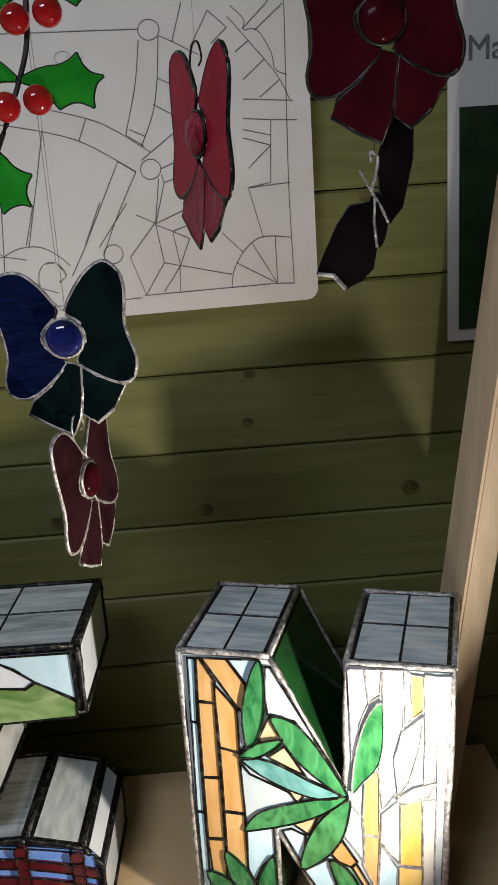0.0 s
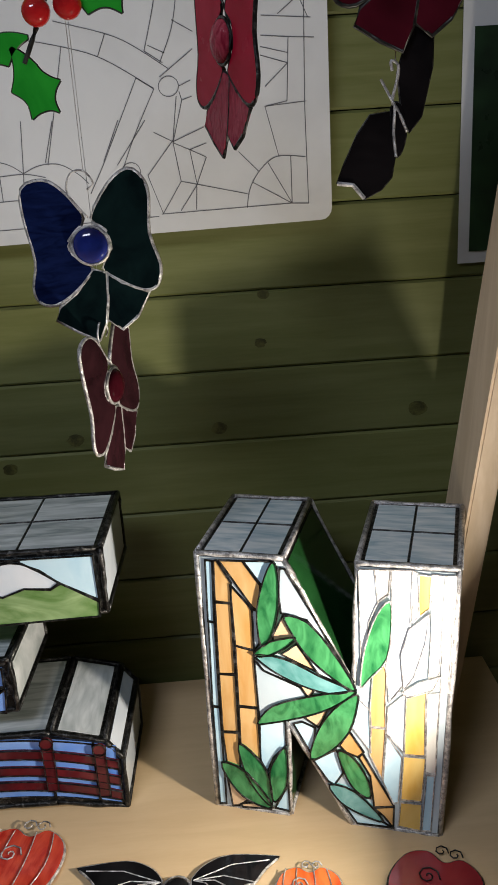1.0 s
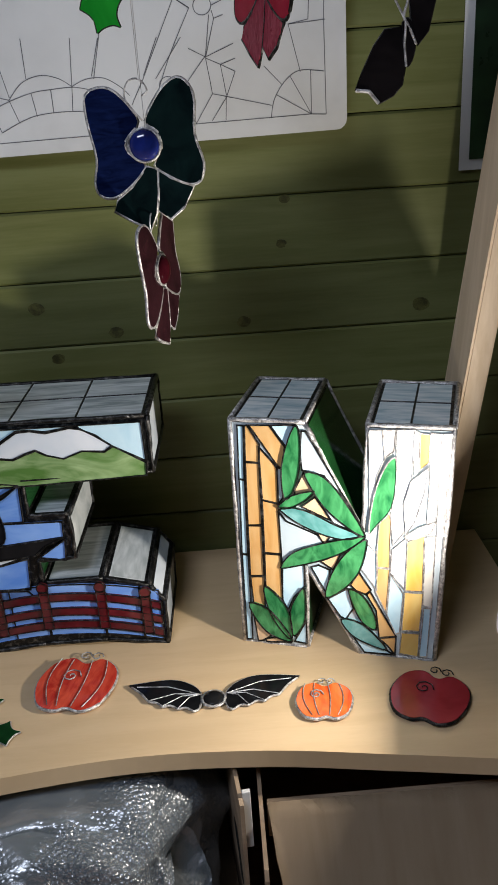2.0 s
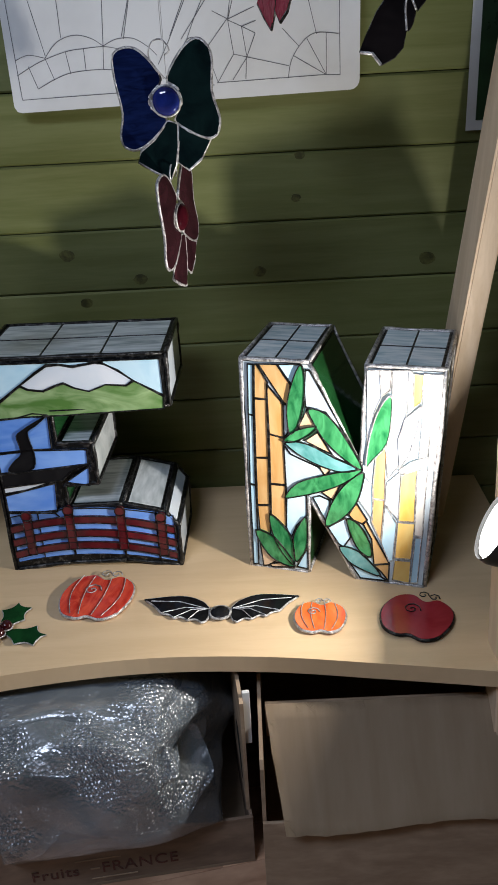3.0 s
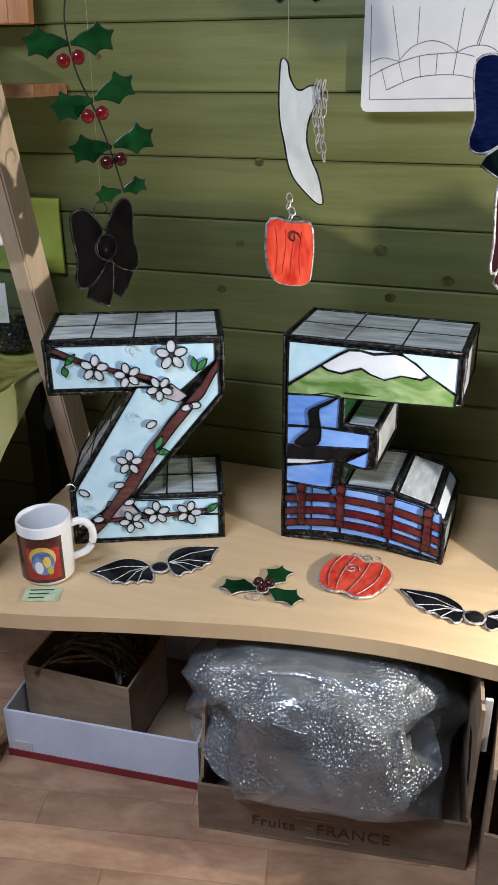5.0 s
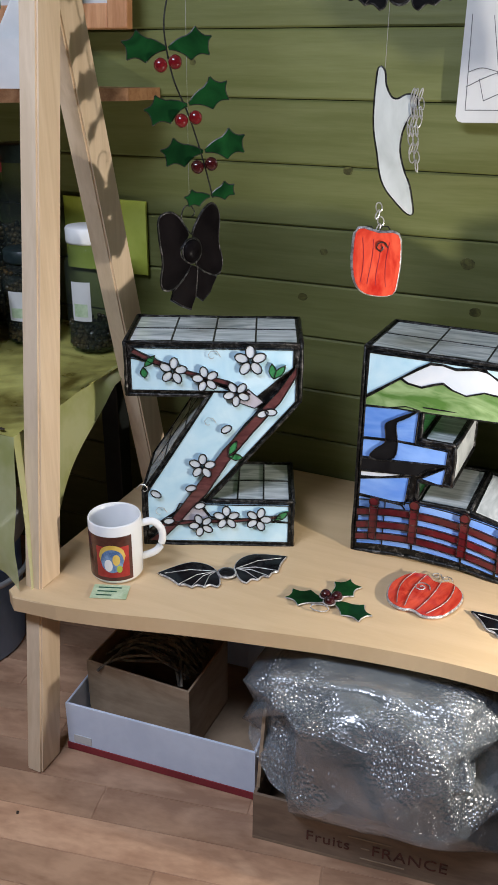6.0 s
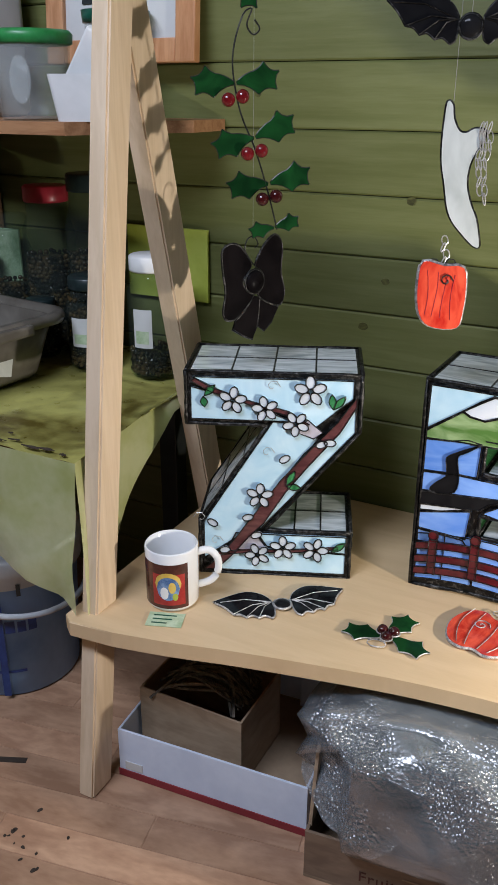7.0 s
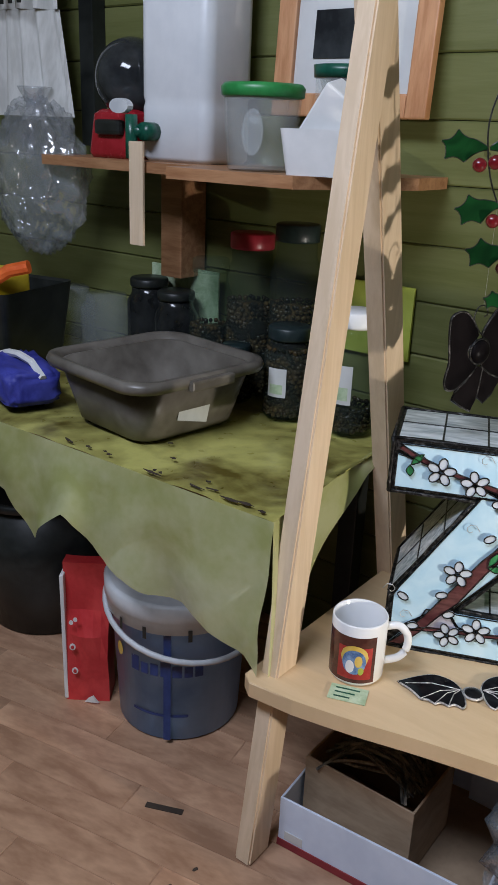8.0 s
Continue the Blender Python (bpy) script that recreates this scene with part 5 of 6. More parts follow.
def tray(name, label, m, w, d, h, t, outside, inside, category="box"):
    """An open box with real walls."""
    ob = thing(name, m, label, category)
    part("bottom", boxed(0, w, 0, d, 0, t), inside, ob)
    for nm, b in (("front_side", (0, w, 0, t, t, h)), ("back_side", (0, w, d - t, d, t, h)), ("end_side", (0, t, t, d - t, t, h)), ("end_side", (w - t, w, t, d - t, t, h))):
        part(nm, boxed(*b, 0.0008), outside, ob)
    return ob


white_tray = tray("cardboard_tray", "low open cardboard tray with a white outside and dark red base", pose(-0.860, 0.562, 0.001, 0, 0, 4.7), 0.338, 0.30, 0.098, 0.004, M_WHITECARD, M_CARDIN)
part("base_band", boxed(-0.0015, 0.3395, -0.0015, 0.0, 0.0, 0.014), M_REDCARD, white_tray, "dark red band")
part("sticker", boxed(0.012, 0.045, -0.0012, -0.0002, 0.018, 0.034), M_PAPER, white_tray, "white sticker")
tray("cardboard_box", "small open brown cardboard box standing in the tray", pose(-0.855, 0.624, 0.006, 0, 0, 0), 0.198, 0.150, 0.138, 0.004, M_CARD, M_CARDIN)
tw = thing("twig_bundle", pose(-0.758, 0.704, 0.030), "bundle of dark dry twigs in the cardboard box", "twigs")
random.seed(5)
for k in range(42):
    y0, lift = random.uniform(-0.060, 0.050), random.uniform(0.0, 0.030)
    pts = [(-0.080 + random.uniform(0, 0.03), y0 + random.gauss(0, 0.012), 0.095 + lift * 0.4), (-0.020, y0 + random.gauss(0, 0.008), 0.122 + lift), (0.045, y0 * 0.8 + random.gauss(0, 0.010), 0.118 + lift), (0.086 - random.uniform(0, 0.02), y0 * 0.6 + random.gauss(0, 0.016), 0.090 + lift * 0.5)]
    part("twig", tube(bmesh.new(), spline(pts, 3, closed=False), 0.0026, 5), M_STRAW, tw)
tagged(part("folded_leaflet", boxed(-0.655, -0.585, 0.86, 0.88, 0.0, 0.155, 0.002), M_WHITECARD), "pale blue folded leaflet standing behind the tray", "leaflet")

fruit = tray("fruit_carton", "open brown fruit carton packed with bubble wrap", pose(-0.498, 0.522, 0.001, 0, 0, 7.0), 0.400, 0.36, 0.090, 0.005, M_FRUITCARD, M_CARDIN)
for txt, x, sz in (("Fruits", 0.082, 0.027), ("FRANCE", 0.180, 0.028)):
    cur = bpy.data.curves.new("lettering", "FONT")
    cur.body, cur.size, cur.extrude, cur.space_character = txt, sz, 0.0003, 1.08
    t_ob = new("lettering", cur)
    t_ob.data.materials.append(M_MUGDARK)
    t_ob.matrix_world = fruit.matrix_world @ pose(x, -0.0008, 0.026, 90, 0, 0)
    t_ob.parent = fruit
    t_ob.matrix_parent_inverse = fruit.matrix_world.inverted()
for x0, x1, z in ((0.145, 0.21, 0.052), (0.165, 0.23, 0.014), (0.165, 0.178, 0.034)):
    part("print_line", boxed(x0, x1, -0.0012, -0.0004, z, z + 0.002), M_CARD, fruit)
flap = bmesh.new()
prism(flap, [(0.02, 0.088), (0.03, 0.29), (0.33, 0.30), (0.35, 0.088)], 0, 0.005)
fl = part("flap", flap, M_CARD, fruit)
fl.matrix_basis = pose(0.398, 0.0, 0, 0, -4, 90)
fl = part("flap", prism(bmesh.new(), [(0.01, 0.088), (0.03, 0.20), (0.05, 0.235), (0.30, 0.24), (0.33, 0.088)], 0, 0.005), M_CARD, fruit)
fl.matrix_basis = pose(0.006, 0.0, 0, 0, 3, 90)
tear = part("torn_hole", prism(bmesh.new(), [(0.045, 0.125), (0.062, 0.165), (0.080, 0.190), (0.104, 0.182), (0.090, 0.156), (0.078, 0.150), (0.062, 0.118)], 0.0054, 0.0060), M_DARK, fruit, "dark torn hole")
tear.matrix_basis = pose(0.398, 0.0, 0, 0, -4, 90)
part("torn_edge", boxed(0.398, 0.408, 0.02, 0.026, 0.21, 0.30, 0.001), M_PAPER, fruit, "white torn paper edge")



def folds(seed, radii, jag, cap):
    """A heap of creased film: broad flat facets that meet in soft creases, finely puckered."""
    rnd = random.Random(seed)
    bm = bmesh.new()
    bmesh.ops.create_icosphere(bm, subdivisions=2, radius=1.0)
    for v in bm.verts:
        n = (v.co + Vector((rnd.gauss(0, 0.18), rnd.gauss(0, 0.18), rnd.gauss(0, 0.18)))).normalized()
        r = 1.0 + rnd.uniform(-jag, jag * 0.7)
        v.co = Vector((math.copysign(abs(n.x) ** 0.75, n.x) * radii[0], math.copysign(abs(n.y) ** 0.75, n.y) * radii[1], math.copysign(abs(n.z) ** 0.75, n.z) * radii[2])) * r
        v.co.z = min(v.co.z, cap)
    bmesh.ops.subdivide_edges(bm, edges=list(bm.edges), cuts=7, use_grid_fill=True)
    for v in bm.verts:
        v.co += v.co.normalized() * (0.006 * noise.noise(v.co * 18 + Vector((seed, 0, 0))) + 0.006 * abs(noise.noise(v.co * 26)) + 0.001 * noise.noise(v.co * 90))
    return bm


film = thing("bubble_wrap", pose(-0.330, 0.660, 0.185), "crumpled clear bubble wrap heaped in the fruit carton", "bubble wrap")
part("film", folds(3, (0.195, 0.165, 0.148), 0.28, 0.108), M_BUBBLE, film, smooth=True)
part("inner_film", folds(8, (0.190, 0.160, 0.142), 0.34, 0.104), M_BUBBLE, film, smooth=True)
part("core_film", folds(21, (0.15, 0.12, 0.11), 0.46, 0.09), M_BUBBLE, film, smooth=True)


def creased_sheet(seed, w, h, crease):
    """One loose fold of film: a slack sheet bent along a slanting crease."""
    bm = bmesh.new()
    g = []
    for i in range(25):
        row = []
        for j in range(17):
            u, v = 2 * i / 24 - 1, 2 * j / 16 - 1
            u, v = 0.5 * u * math.sqrt(1 - v * v * 0.42), 0.5 * v * math.sqrt(1 - u * u * 0.42)
            bend = abs(u + crease * v) * 0.30 + 0.10 * abs(v - 0.4 * u)
            off = noise.noise(Vector((u * 3, v * 3, seed))) * 0.05 + noise.noise(Vector((u * 11, v * 11, seed))) * 0.012
            edge = 1 + 0.10 * noise.noise(Vector((u * 5, v * 5, seed + 9)))
            row.append(bm.verts.new((u * w * edge, (bend * 0.5 + off) * 0.42, v * h * edge)))
        g.append(row)
    for p, q in zip(g, g[1:]):
        for j in range(16):
            bm.faces.new((p[j], q[j], q[j + 1], p[j + 1]))
    return bm


for k, (x, y, z, w, h, rx, ry, rz, cr) in enumerate(((-0.09, -0.105, 0.00, 0.19, 0.17, -44, 34, -12, 0.8), (0.07, -0.100, 0.005, 0.19, 0.17, -40, -38, 8, -0.7), (-0.02, -0.085, 0.055, 0.28, 0.13, -52, -16, 4, 0.5), (0.12, -0.080, 0.04, 0.14, 0.17, -36, 24, 20, 0.6), (-0.15, -0.080, 0.03, 0.13, 0.15, -36, -26, -26, -0.5), (-0.01, -0.100, 0.005, 0.22, 0.12, -50, 22, 0, 0.9))):
    part("loose_fold", creased_sheet(k * 3 + 1, w, h, cr), M_BUBBLE, film, smooth=True).matrix_basis = pose(x, y, z, rx, ry, rz)

big = thing("cardboard_box", pose(-0.086, 0.515, 0.001), "large brown cardboard box with its flap hanging open", "box")
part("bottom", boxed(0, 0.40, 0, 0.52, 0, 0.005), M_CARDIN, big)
part("front_side", boxed(0, 0.40, 0, 0.005, 0.005, 0.142, 0.001), M_CARD, big)
part("back_side", boxed(0, 0.40, 0.515, 0.52, 0.005, 0.262, 0.001), M_CARD, big)
for x in (0.0, 0.395):
    bm = bmesh.new()
    prism(bm, [(0.005, 0.005), (0.515, 0.005), (0.515, 0.262), (0.09, 0.262), (0.075, 0.250), (0.012, 0.246), (0.005, 0.235)], -0.005, 0.0)
    part("end_side", bm, M_CARD, big).matrix_basis = pose(x, 0, 0, 0, 0, 90)
part("inner_rail", boxed(0.01, 0.39, 0.098, 0.104, 0.20, 0.258, 0.001), M_CARDIN, big)
fb2 = bmesh.new()
g = []
for i in range(25):
    f = i / 24
    row = []
    for j in range(9):
        e = j / 8
        drop = 0.166 - 0.012 * f + 0.003 * math.sin(f * 7) + 0.003 * noise.noise(Vector((f * 20, 0, 0)))
        x = 0.006 + 0.326 * f + e * (0.020 - 0.004 * f) + 0.003 * (1 - f) * noise.noise(Vector((0, e * 9, 3)))
        row.append(fb2.verts.new((x, 0.007 * math.sin(e * 2.6) * math.sin(f * 4.2 + 0.5) + 0.002 * noise.noise(Vector((f * 5, e * 4, 7))), -drop * e)))
    g.append(row)
for p, q in zip(g, g[1:]):
    for j in range(8):
        fb2.faces.new((p[j], q[j], q[j + 1], p[j + 1]))
bmesh.ops.solidify(fb2, geom=list(fb2.faces), thickness=0.004)
f2 = part("flap", fb2, M_FLAP, big, "creased front flap, coloured lighter for the light on it", smooth=True)
f2.matrix_basis = pose(0.004, 0.094, 0.262, -46, 0, 0)
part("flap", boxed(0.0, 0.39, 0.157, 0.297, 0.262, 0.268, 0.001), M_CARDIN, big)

# ---- table with cloth, and what stands on it ----
TZ = 0.588
table = thing("side_table", pose(0, 0, 0), "side table hidden under a plastic cloth", "table")
part("tabletop", boxed(-1.95, -0.965, 0.575, 1.09, TZ - 0.036, TZ - 0.014, 0.003), M_SHELFWOOD, table)
for x, y in ((-1.92, 0.60), (-1.06, 1.02), (-1.92, 1.04)):
    part("leg", boxed(x, x + 0.04, y, y + 0.04, 0, TZ - 0.036, 0.002), M_DARK, table)
cloth = thing("table_cloth", pose(0, 0, 0), "yellow-green stained plastic sheet draped over the table", "cloth")
bm = bmesh.new()
nx, ny = 60, 26
g = []
for j in range(ny + 1):
    row = []
    for i in range(nx + 1):
        x = -1.97 + (1.97 - 0.896 + 0.058 * 0) * i / nx
        y = 0.552 + (1.095 - 0.552) * j / ny
        x = min(x, -0.896 - 0.10 * max(0, (y - 0.56)) * (i / nx) ** 8)
        row.append(bm.verts.new((x, y, TZ + 0.0045 * noise.noise(Vector((x * 9, y * 9, 1))) + 0.002 * noise.noise(Vector((x * 30, y * 30, 4))) - 0.004)))
    g.append(row)
for j in range(ny):
    for i in range(nx):
        bm.faces.new((g[j][i], g[j][i + 1], g[j + 1][i + 1], g[j + 1][i]))
part("top_sheet", bm, M_CLOTHTOP, cloth, "dirty yellow-green top of the sheet", smooth=True)


def hem(x):
    """Lower edge of the sheet along the table's front."""
    pts = [(-1.97, 0.40), (-1.60, 0.46), (-1.50, 0.46), (-1.42, 0.39), (-1.31, 0.485), (-1.24, 0.42), (-1.15, 0.378), (-1.0, 0.372), (-0.93, 0.36), (-0.89, 0.345)]
    for (a, za), (b, zb) in zip(pts, pts[1:]):
        if a <= x <= b:
            return za + (zb - za) * (x - a) / (b - a)
    return 0.4


bm = bmesh.new()
g = []
for i in range(91):
    x = -1.97 + 1.076 * i / 90
    row = []
    for j in range(13):
        f = j / 12
        z = TZ - 0.004 - (TZ - hem(x)) * f
        y = 0.552 - 0.020 * math.sin(f * 1.6) - 0.014 * f * (math.sin(x * 13) + 0.5 * math.sin(x * 37 + 1)) * (0.4 + f)
        y += f * (0.008 * noise.noise(Vector((x * 14, z * 14, 2))) + 0.004 * abs(noise.noise(Vector((x * 40, z * 40, 5)))))
        row.append(bm.verts.new((x + 0.006 * f * math.sin(z * 40), y, z)))
    g.append(row)
for a, b in zip(g, g[1:]):
    for j in range(12):
        bm.faces.new((a[j], b[j], b[j + 1], a[j + 1]))
part("front_drop", bm, M_CLOTH, cloth, "pale green see-through drop", smooth=True)
bm = bmesh.new()
g = []
for i in range(31):
    f0 = i / 30
    y = 0.552 + 0.50 * f0
    row = []
    low = 0.33 + 0.24 * min(1, f0 * 1.7)
    for j in range(9):
        f = j / 8
        row.append(bm.verts.new((-0.896 - 0.055 * f0 + 0.012 * math.sin(f * 1.6) + 0.010 * f * math.sin(y * 24), y - 0.02 * f * (1 - f0), TZ - 0.004 - (TZ - low) * f)))
    g.append(row)
for a, b in zip(g, g[1:]):
    for j in range(8):
        bm.faces.new((a[j], b[j], b[j + 1], a[j + 1]))
part("side_drop", bm, M_CLOTH, cloth, smooth=True)
random.seed(9)
for k in range(16):
    x = random.uniform(-1.36, -0.92)
    y = random.uniform(0.556, 0.572) if k % 4 else random.uniform(0.58, 0.70)
    w = random.choice((0.004, 0.006, 0.009, 0.016))
    pts = [(px * random.uniform(0.4, 1.5), pz * random.uniform(0.3, 1.6)) for px, pz in ellipse(0, 0, w, 0.0028, 11)]
    part("paint_fleck", prism(bmesh.new(), pts, 0, 0.0012), M_DIRT, cloth).matrix_basis = pose(x, y, TZ + 0.0035, -90, 0, random.gauss(4, 14))

basin = thing("wash_basin", pose(-1.322, 0.755, TZ + 0.002, 0, 0, -8), "grey plastic washing-up basin on the table", "basin")


def rounded(w, d, r, n=6):
    pts = []
    for cx, cy, a0 in ((w - r, d - r, 0), (-w + r, d - r, 90), (-w + r, -d + r, 180), (w - r, -d + r, 270)):
        pts += [(cx + r * math.cos(radians(a0 + 90 * k / n)), cy + r * math.sin(radians(a0 + 90 * k / n))) for k in range(n + 1)]
    return pts


def rings(bm, levels, cap_first=True, cap_last=True):
    """A tub from rounded-rectangle levels (half width, half depth, corner radius, height)."""
    rs = [[bm.verts.new((x, y, z)) for x, y in rounded(w, d, r)] for w, d, r, z in levels]
    for a, b in zip(rs, rs[1:]):
        for k in range(len(a)):
            bm.faces.new((a[k], a[(k + 1) % len(a)], b[(k + 1) % len(b)], b[k]))
    if cap_first:
        bm.faces.new(rs[0][::-1])
    if cap_last:
        bm.faces.new(rs[-1])
    return bm


part("tub", rings(bmesh.new(), [(0.100, 0.108, 0.04, 0), (0.108, 0.116, 0.045, 0.006), (0.136, 0.142, 0.05, 0.112), (0.128, 0.134, 0.05, 0.112), (0.104, 0.112, 0.045, 0.010), (0.092, 0.100, 0.04, 0.006)]), M_BASIN, basin, smooth=True)
part("rim", rings(bmesh.new(), [(0.137, 0.143, 0.05, 0.100), (0.152, 0.158, 0.055, 0.104), (0.156, 0.162, 0.057, 0.114), (0.152, 0.158, 0.055, 0.123), (0.142, 0.148, 0.052, 0.124), (0.134, 0.140, 0.05, 0.114), (0.130, 0.136, 0.05, 0.106)], False, False), M_BASIN, basin, "rolled rim", smooth=True)
part("handle", boxed(0.150, 0.164, -0.05, 0.05, 0.098, 0.118, 0.005), M_BASIN, basin)
lab = part("paper_label", boxed(-0.035, 0.035, -0.0008, 0.0, 0.03, 0.085), M_RIM, basin, "pale worn label")
lab.matrix_basis = pose(0.1195, -0.02, 0, 0, 14, 90)


bead_rng = random.Random(41)
ball = bmesh.new()
bmesh.ops.create_icosphere(ball, subdivisions=2, radius=1.0)
BEAD_V = [v.co.copy() for v in ball.verts]
BEAD_F = [[v.index for v in f.verts] for f in ball.faces]
ball.free()


def jar(name, label, at, r, h, lid, lid_h, filled, body=None, label_band=False):
    ob = thing(name, pose(*at), label, "jar", "jars on the table")
    part("glass", lathe(bmesh.new(), [(r * 0.9, 0.0), (r, 0.008), (r, h * 0.80), (r * 0.80, h * 0.90), (r * 0.78, h)], 28), body or M_GLASSJAR, ob, smooth=True)
    if filled:
        bm = lathe(bmesh.new(), [(r * 0.78, 0.006), (r * 0.82, 0.012), (r * 0.82, h * filled), (0.0, h * filled + 0.006)], 24)
        verts, faces = [], []
        rows = int(h * filled / 0.0095)
        around = int(math.tau * r * 0.86 / 0.0105)
        for k in range(rows + 1):
            for j in range(around):
                a = (j + 0.5 * (k % 2) + bead_rng.uniform(-0.3, 0.3)) * math.tau / around
                d = r * bead_rng.uniform(0.82, 0.88)
                size = bead_rng.uniform(0.0042, 0.0060)
                at_bead = Vector((d * math.cos(a), d * math.sin(a), 0.010 + k * 0.0095 + bead_rng.uniform(-0.002, 0.002)))
                base = len(verts)
                verts += [at_bead + c * size for c in BEAD_V]
                faces += [[base + i for i in f] for f in BEAD_F]
        beads = bpy.data.meshes.new("contents")
        beads.from_pydata(verts, [], faces)
        bm.from_mesh(beads)
        bpy.data.meshes.remove(beads)
        part("contents", bm, M_BEADS, ob, "coloured glass beads", smooth=True)
    if lid:
        part("lid", lathe(bmesh.new(), [(r * 0.84, h - 0.004), (r * 0.86, h), (r * 0.86, h + lid_h), (r * 0.8, h + lid_h + 0.003), (0.0, h + lid_h + 0.003)], 28), lid, ob, smooth=True)
    if label_band:
        part("paper_label", wrap(-104, -58, h * 0.30, h * 0.66, r * 1.012), M_PAPER, ob, "white paper label")
        part("print_mark", wrap(-98, -66, h * 0.34, h * 0.46, r * 1.02), M_GREENCARD, ob)
    return ob


T2 = TZ + 0.003
jar("glass_jar", "green-lidded glass jar of beads", (-1.415, 1.02, T2), 0.046, 0.24, M_GLASSJAR, 0.022, 0.5)
jar("glass_jar", "tall red-lidded glass jar of beads", (-1.308, 1.02, T2), 0.052, 0.300, M_REDLID, 0.024, 0.62)
jar("glass_jar", "tall dark-lidded glass jar of beads", (-1.200, 1.02, T2), 0.050, 0.325, M_DARKLID, 0.026, 0.6)
jar("glass_jar", "short dark glass jar with a white label", (-1.155, 0.945, T2), 0.047, 0.155, M_DARKLID, 0.018, 0.85, label_band=True)
jar("glass_jar", "white-lidded clear glass jar behind the trestle", (-1.020, 0.955, T2), 0.046, 0.20, M_WHITEPL, 0.022, 0.2, label_band=True)
jar("glass_jar", "squat clear empty glass jar", (-1.845, 1.0, T2), 0.062, 0.15, None, 0, 0, M_EMPTYJAR)
jar("glass_jar", "squat clear empty glass jar", (-1.715, 1.0, T2), 0.060, 0.15, None, 0, 0, M_EMPTYJAR)
jar("glass_jar", "black glass jar with a black lid", (-1.60, 1.025, T2), 0.050, 0.185, M_DARK, 0.012, 0, M_BLACKJAR)
jar("glass_jar", "black glass jar with a black lid", (-1.505, 1.01, T2), 0.048, 0.17, M_DARK, 0.012, 0, M_BLACKJAR)
jar("glass_jar", "small dark glass jar of beads", (-1.29, 0.955, T2), 0.034, 0.10, M_DARKLID, 0.012, 0.7)
tagged(part("folded_paper", boxed(-1.640, -1.44, 1.075, 1.08, 0.60, 0.815, 0.001), M_GREENCARD), "pale green paper sheet leaning behind the jars", "paper")
tagged(part("wall_card", boxed(-1.17, -0.982, 1.098, 1.1045, 0.70, 0.842, 0.001), M_LIME), "yellow-green card fixed on the plank wall", "card")

bagp = thing("folded_bag", pose(-1.60, 0.66, T2, 0, 0, -20), "violet-blue folded bag with a white strap on the table", "bag")
bm = bmesh.new()
bmesh.ops.create_icosphere(bm, subdivisions=4, radius=1.0)
for v in bm.verts:
    n = v.co.normalized()
    v.co = Vector((math.copysign(abs(n.x) ** 0.5, n.x) * 0.100, math.copysign(abs(n.y) ** 0.5, n.y) * 0.062, math.copysign(abs(n.z) ** 0.55, n.z) * 0.040 + 0.04)) * (1 + 0.16 * abs(noise.noise(n * 2.4)) + 0.10 * abs(noise.noise(n * 5)) - 0.08)
    v.co.z = max(v.co.z, 0.0)
part("cover", bm, M_BLUEBAG, bagp, smooth=True)
part("strap", tube(bmesh.new(), [(-0.085, -0.012, 0.070), (-0.045, -0.008, 0.083), (0.0, 0.0, 0.088), (0.050, 0.008, 0.084), (0.095, 0.014, 0.062)], 0.0075, 6), M_WHITEPL, bagp, "white strap")

# bucket, printed bag and bin under the table
bucket = thing("plastic_bucket", pose(-1.232, 0.729, 0.0) @ Matrix.Diagonal((1.03, 1.03, 1.165, 1)), "milky blue plastic bucket with navy print and a wire handle", "bucket")
part("shell", lathe(bmesh.new(), [(0.112, 0.0), (0.117, 0.004), (0.130, 0.235), (0.137, 0.238), (0.138, 0.262), (0.132, 0.266), (0.127, 0.262), (0.112, 0.01), (0.0, 0.008)], 48), M_BUCKET, bucket, smooth=True)
part("rim", lathe(bmesh.new(), [(0.1325, 0.214), (0.1385, 0.216), (0.1395, 0.236), (0.1420, 0.238), (0.1425, 0.262), (0.1370, 0.268), (0.1320, 0.267)], 48), M_RIM, bucket, "pale rim band", smooth=True)
for k, (a0, a1, z0, z1) in enumerate(((-92, -84, 0.130, 0.158), (-82, -75, 0.130, 0.150), (-73, -66, 0.130, 0.152), (-64, -56, 0.130, 0.158), (-54, -46, 0.130, 0.152), (-44, -37, 0.130, 0.150), (-35, -28, 0.130, 0.152), (-92, -40, 0.050, 0.055))):
    part("print_bar", wrap(a0, a1, z0, z1, 0.1255 + (z0 - 0.13) * 0.055), M_NAVYPRINT, bucket)
for a in (-98, -76, -42, -14):
    part("clip_slot", wrap(a, a + 3, 0.205, 0.226, 0.1402), M_DARK, bucket, "dark slot under the rim")
part("drip", wrap(-61, -55, 0.01, 0.225, 0.1285), M_NAVYPRINT, bucket, "dark vertical streak")
part("print_spot", wrap(-112, -103, 0.14, 0.165, 0.1272, round_off=True), M_YELLOWP, bucket)
hb = bmesh.new()
tube(hb, [(0.141 * math.cos(radians(a)), 0.141 * math.sin(radians(a)), 0.232 - 0.075 * math.sin(radians((a + 150) / 1.83))) for a in range(-150, 32, 10)], 0.0052, 8)
part("handle", hb, M_RIM, bucket, "pale plastic handle", smooth=True)

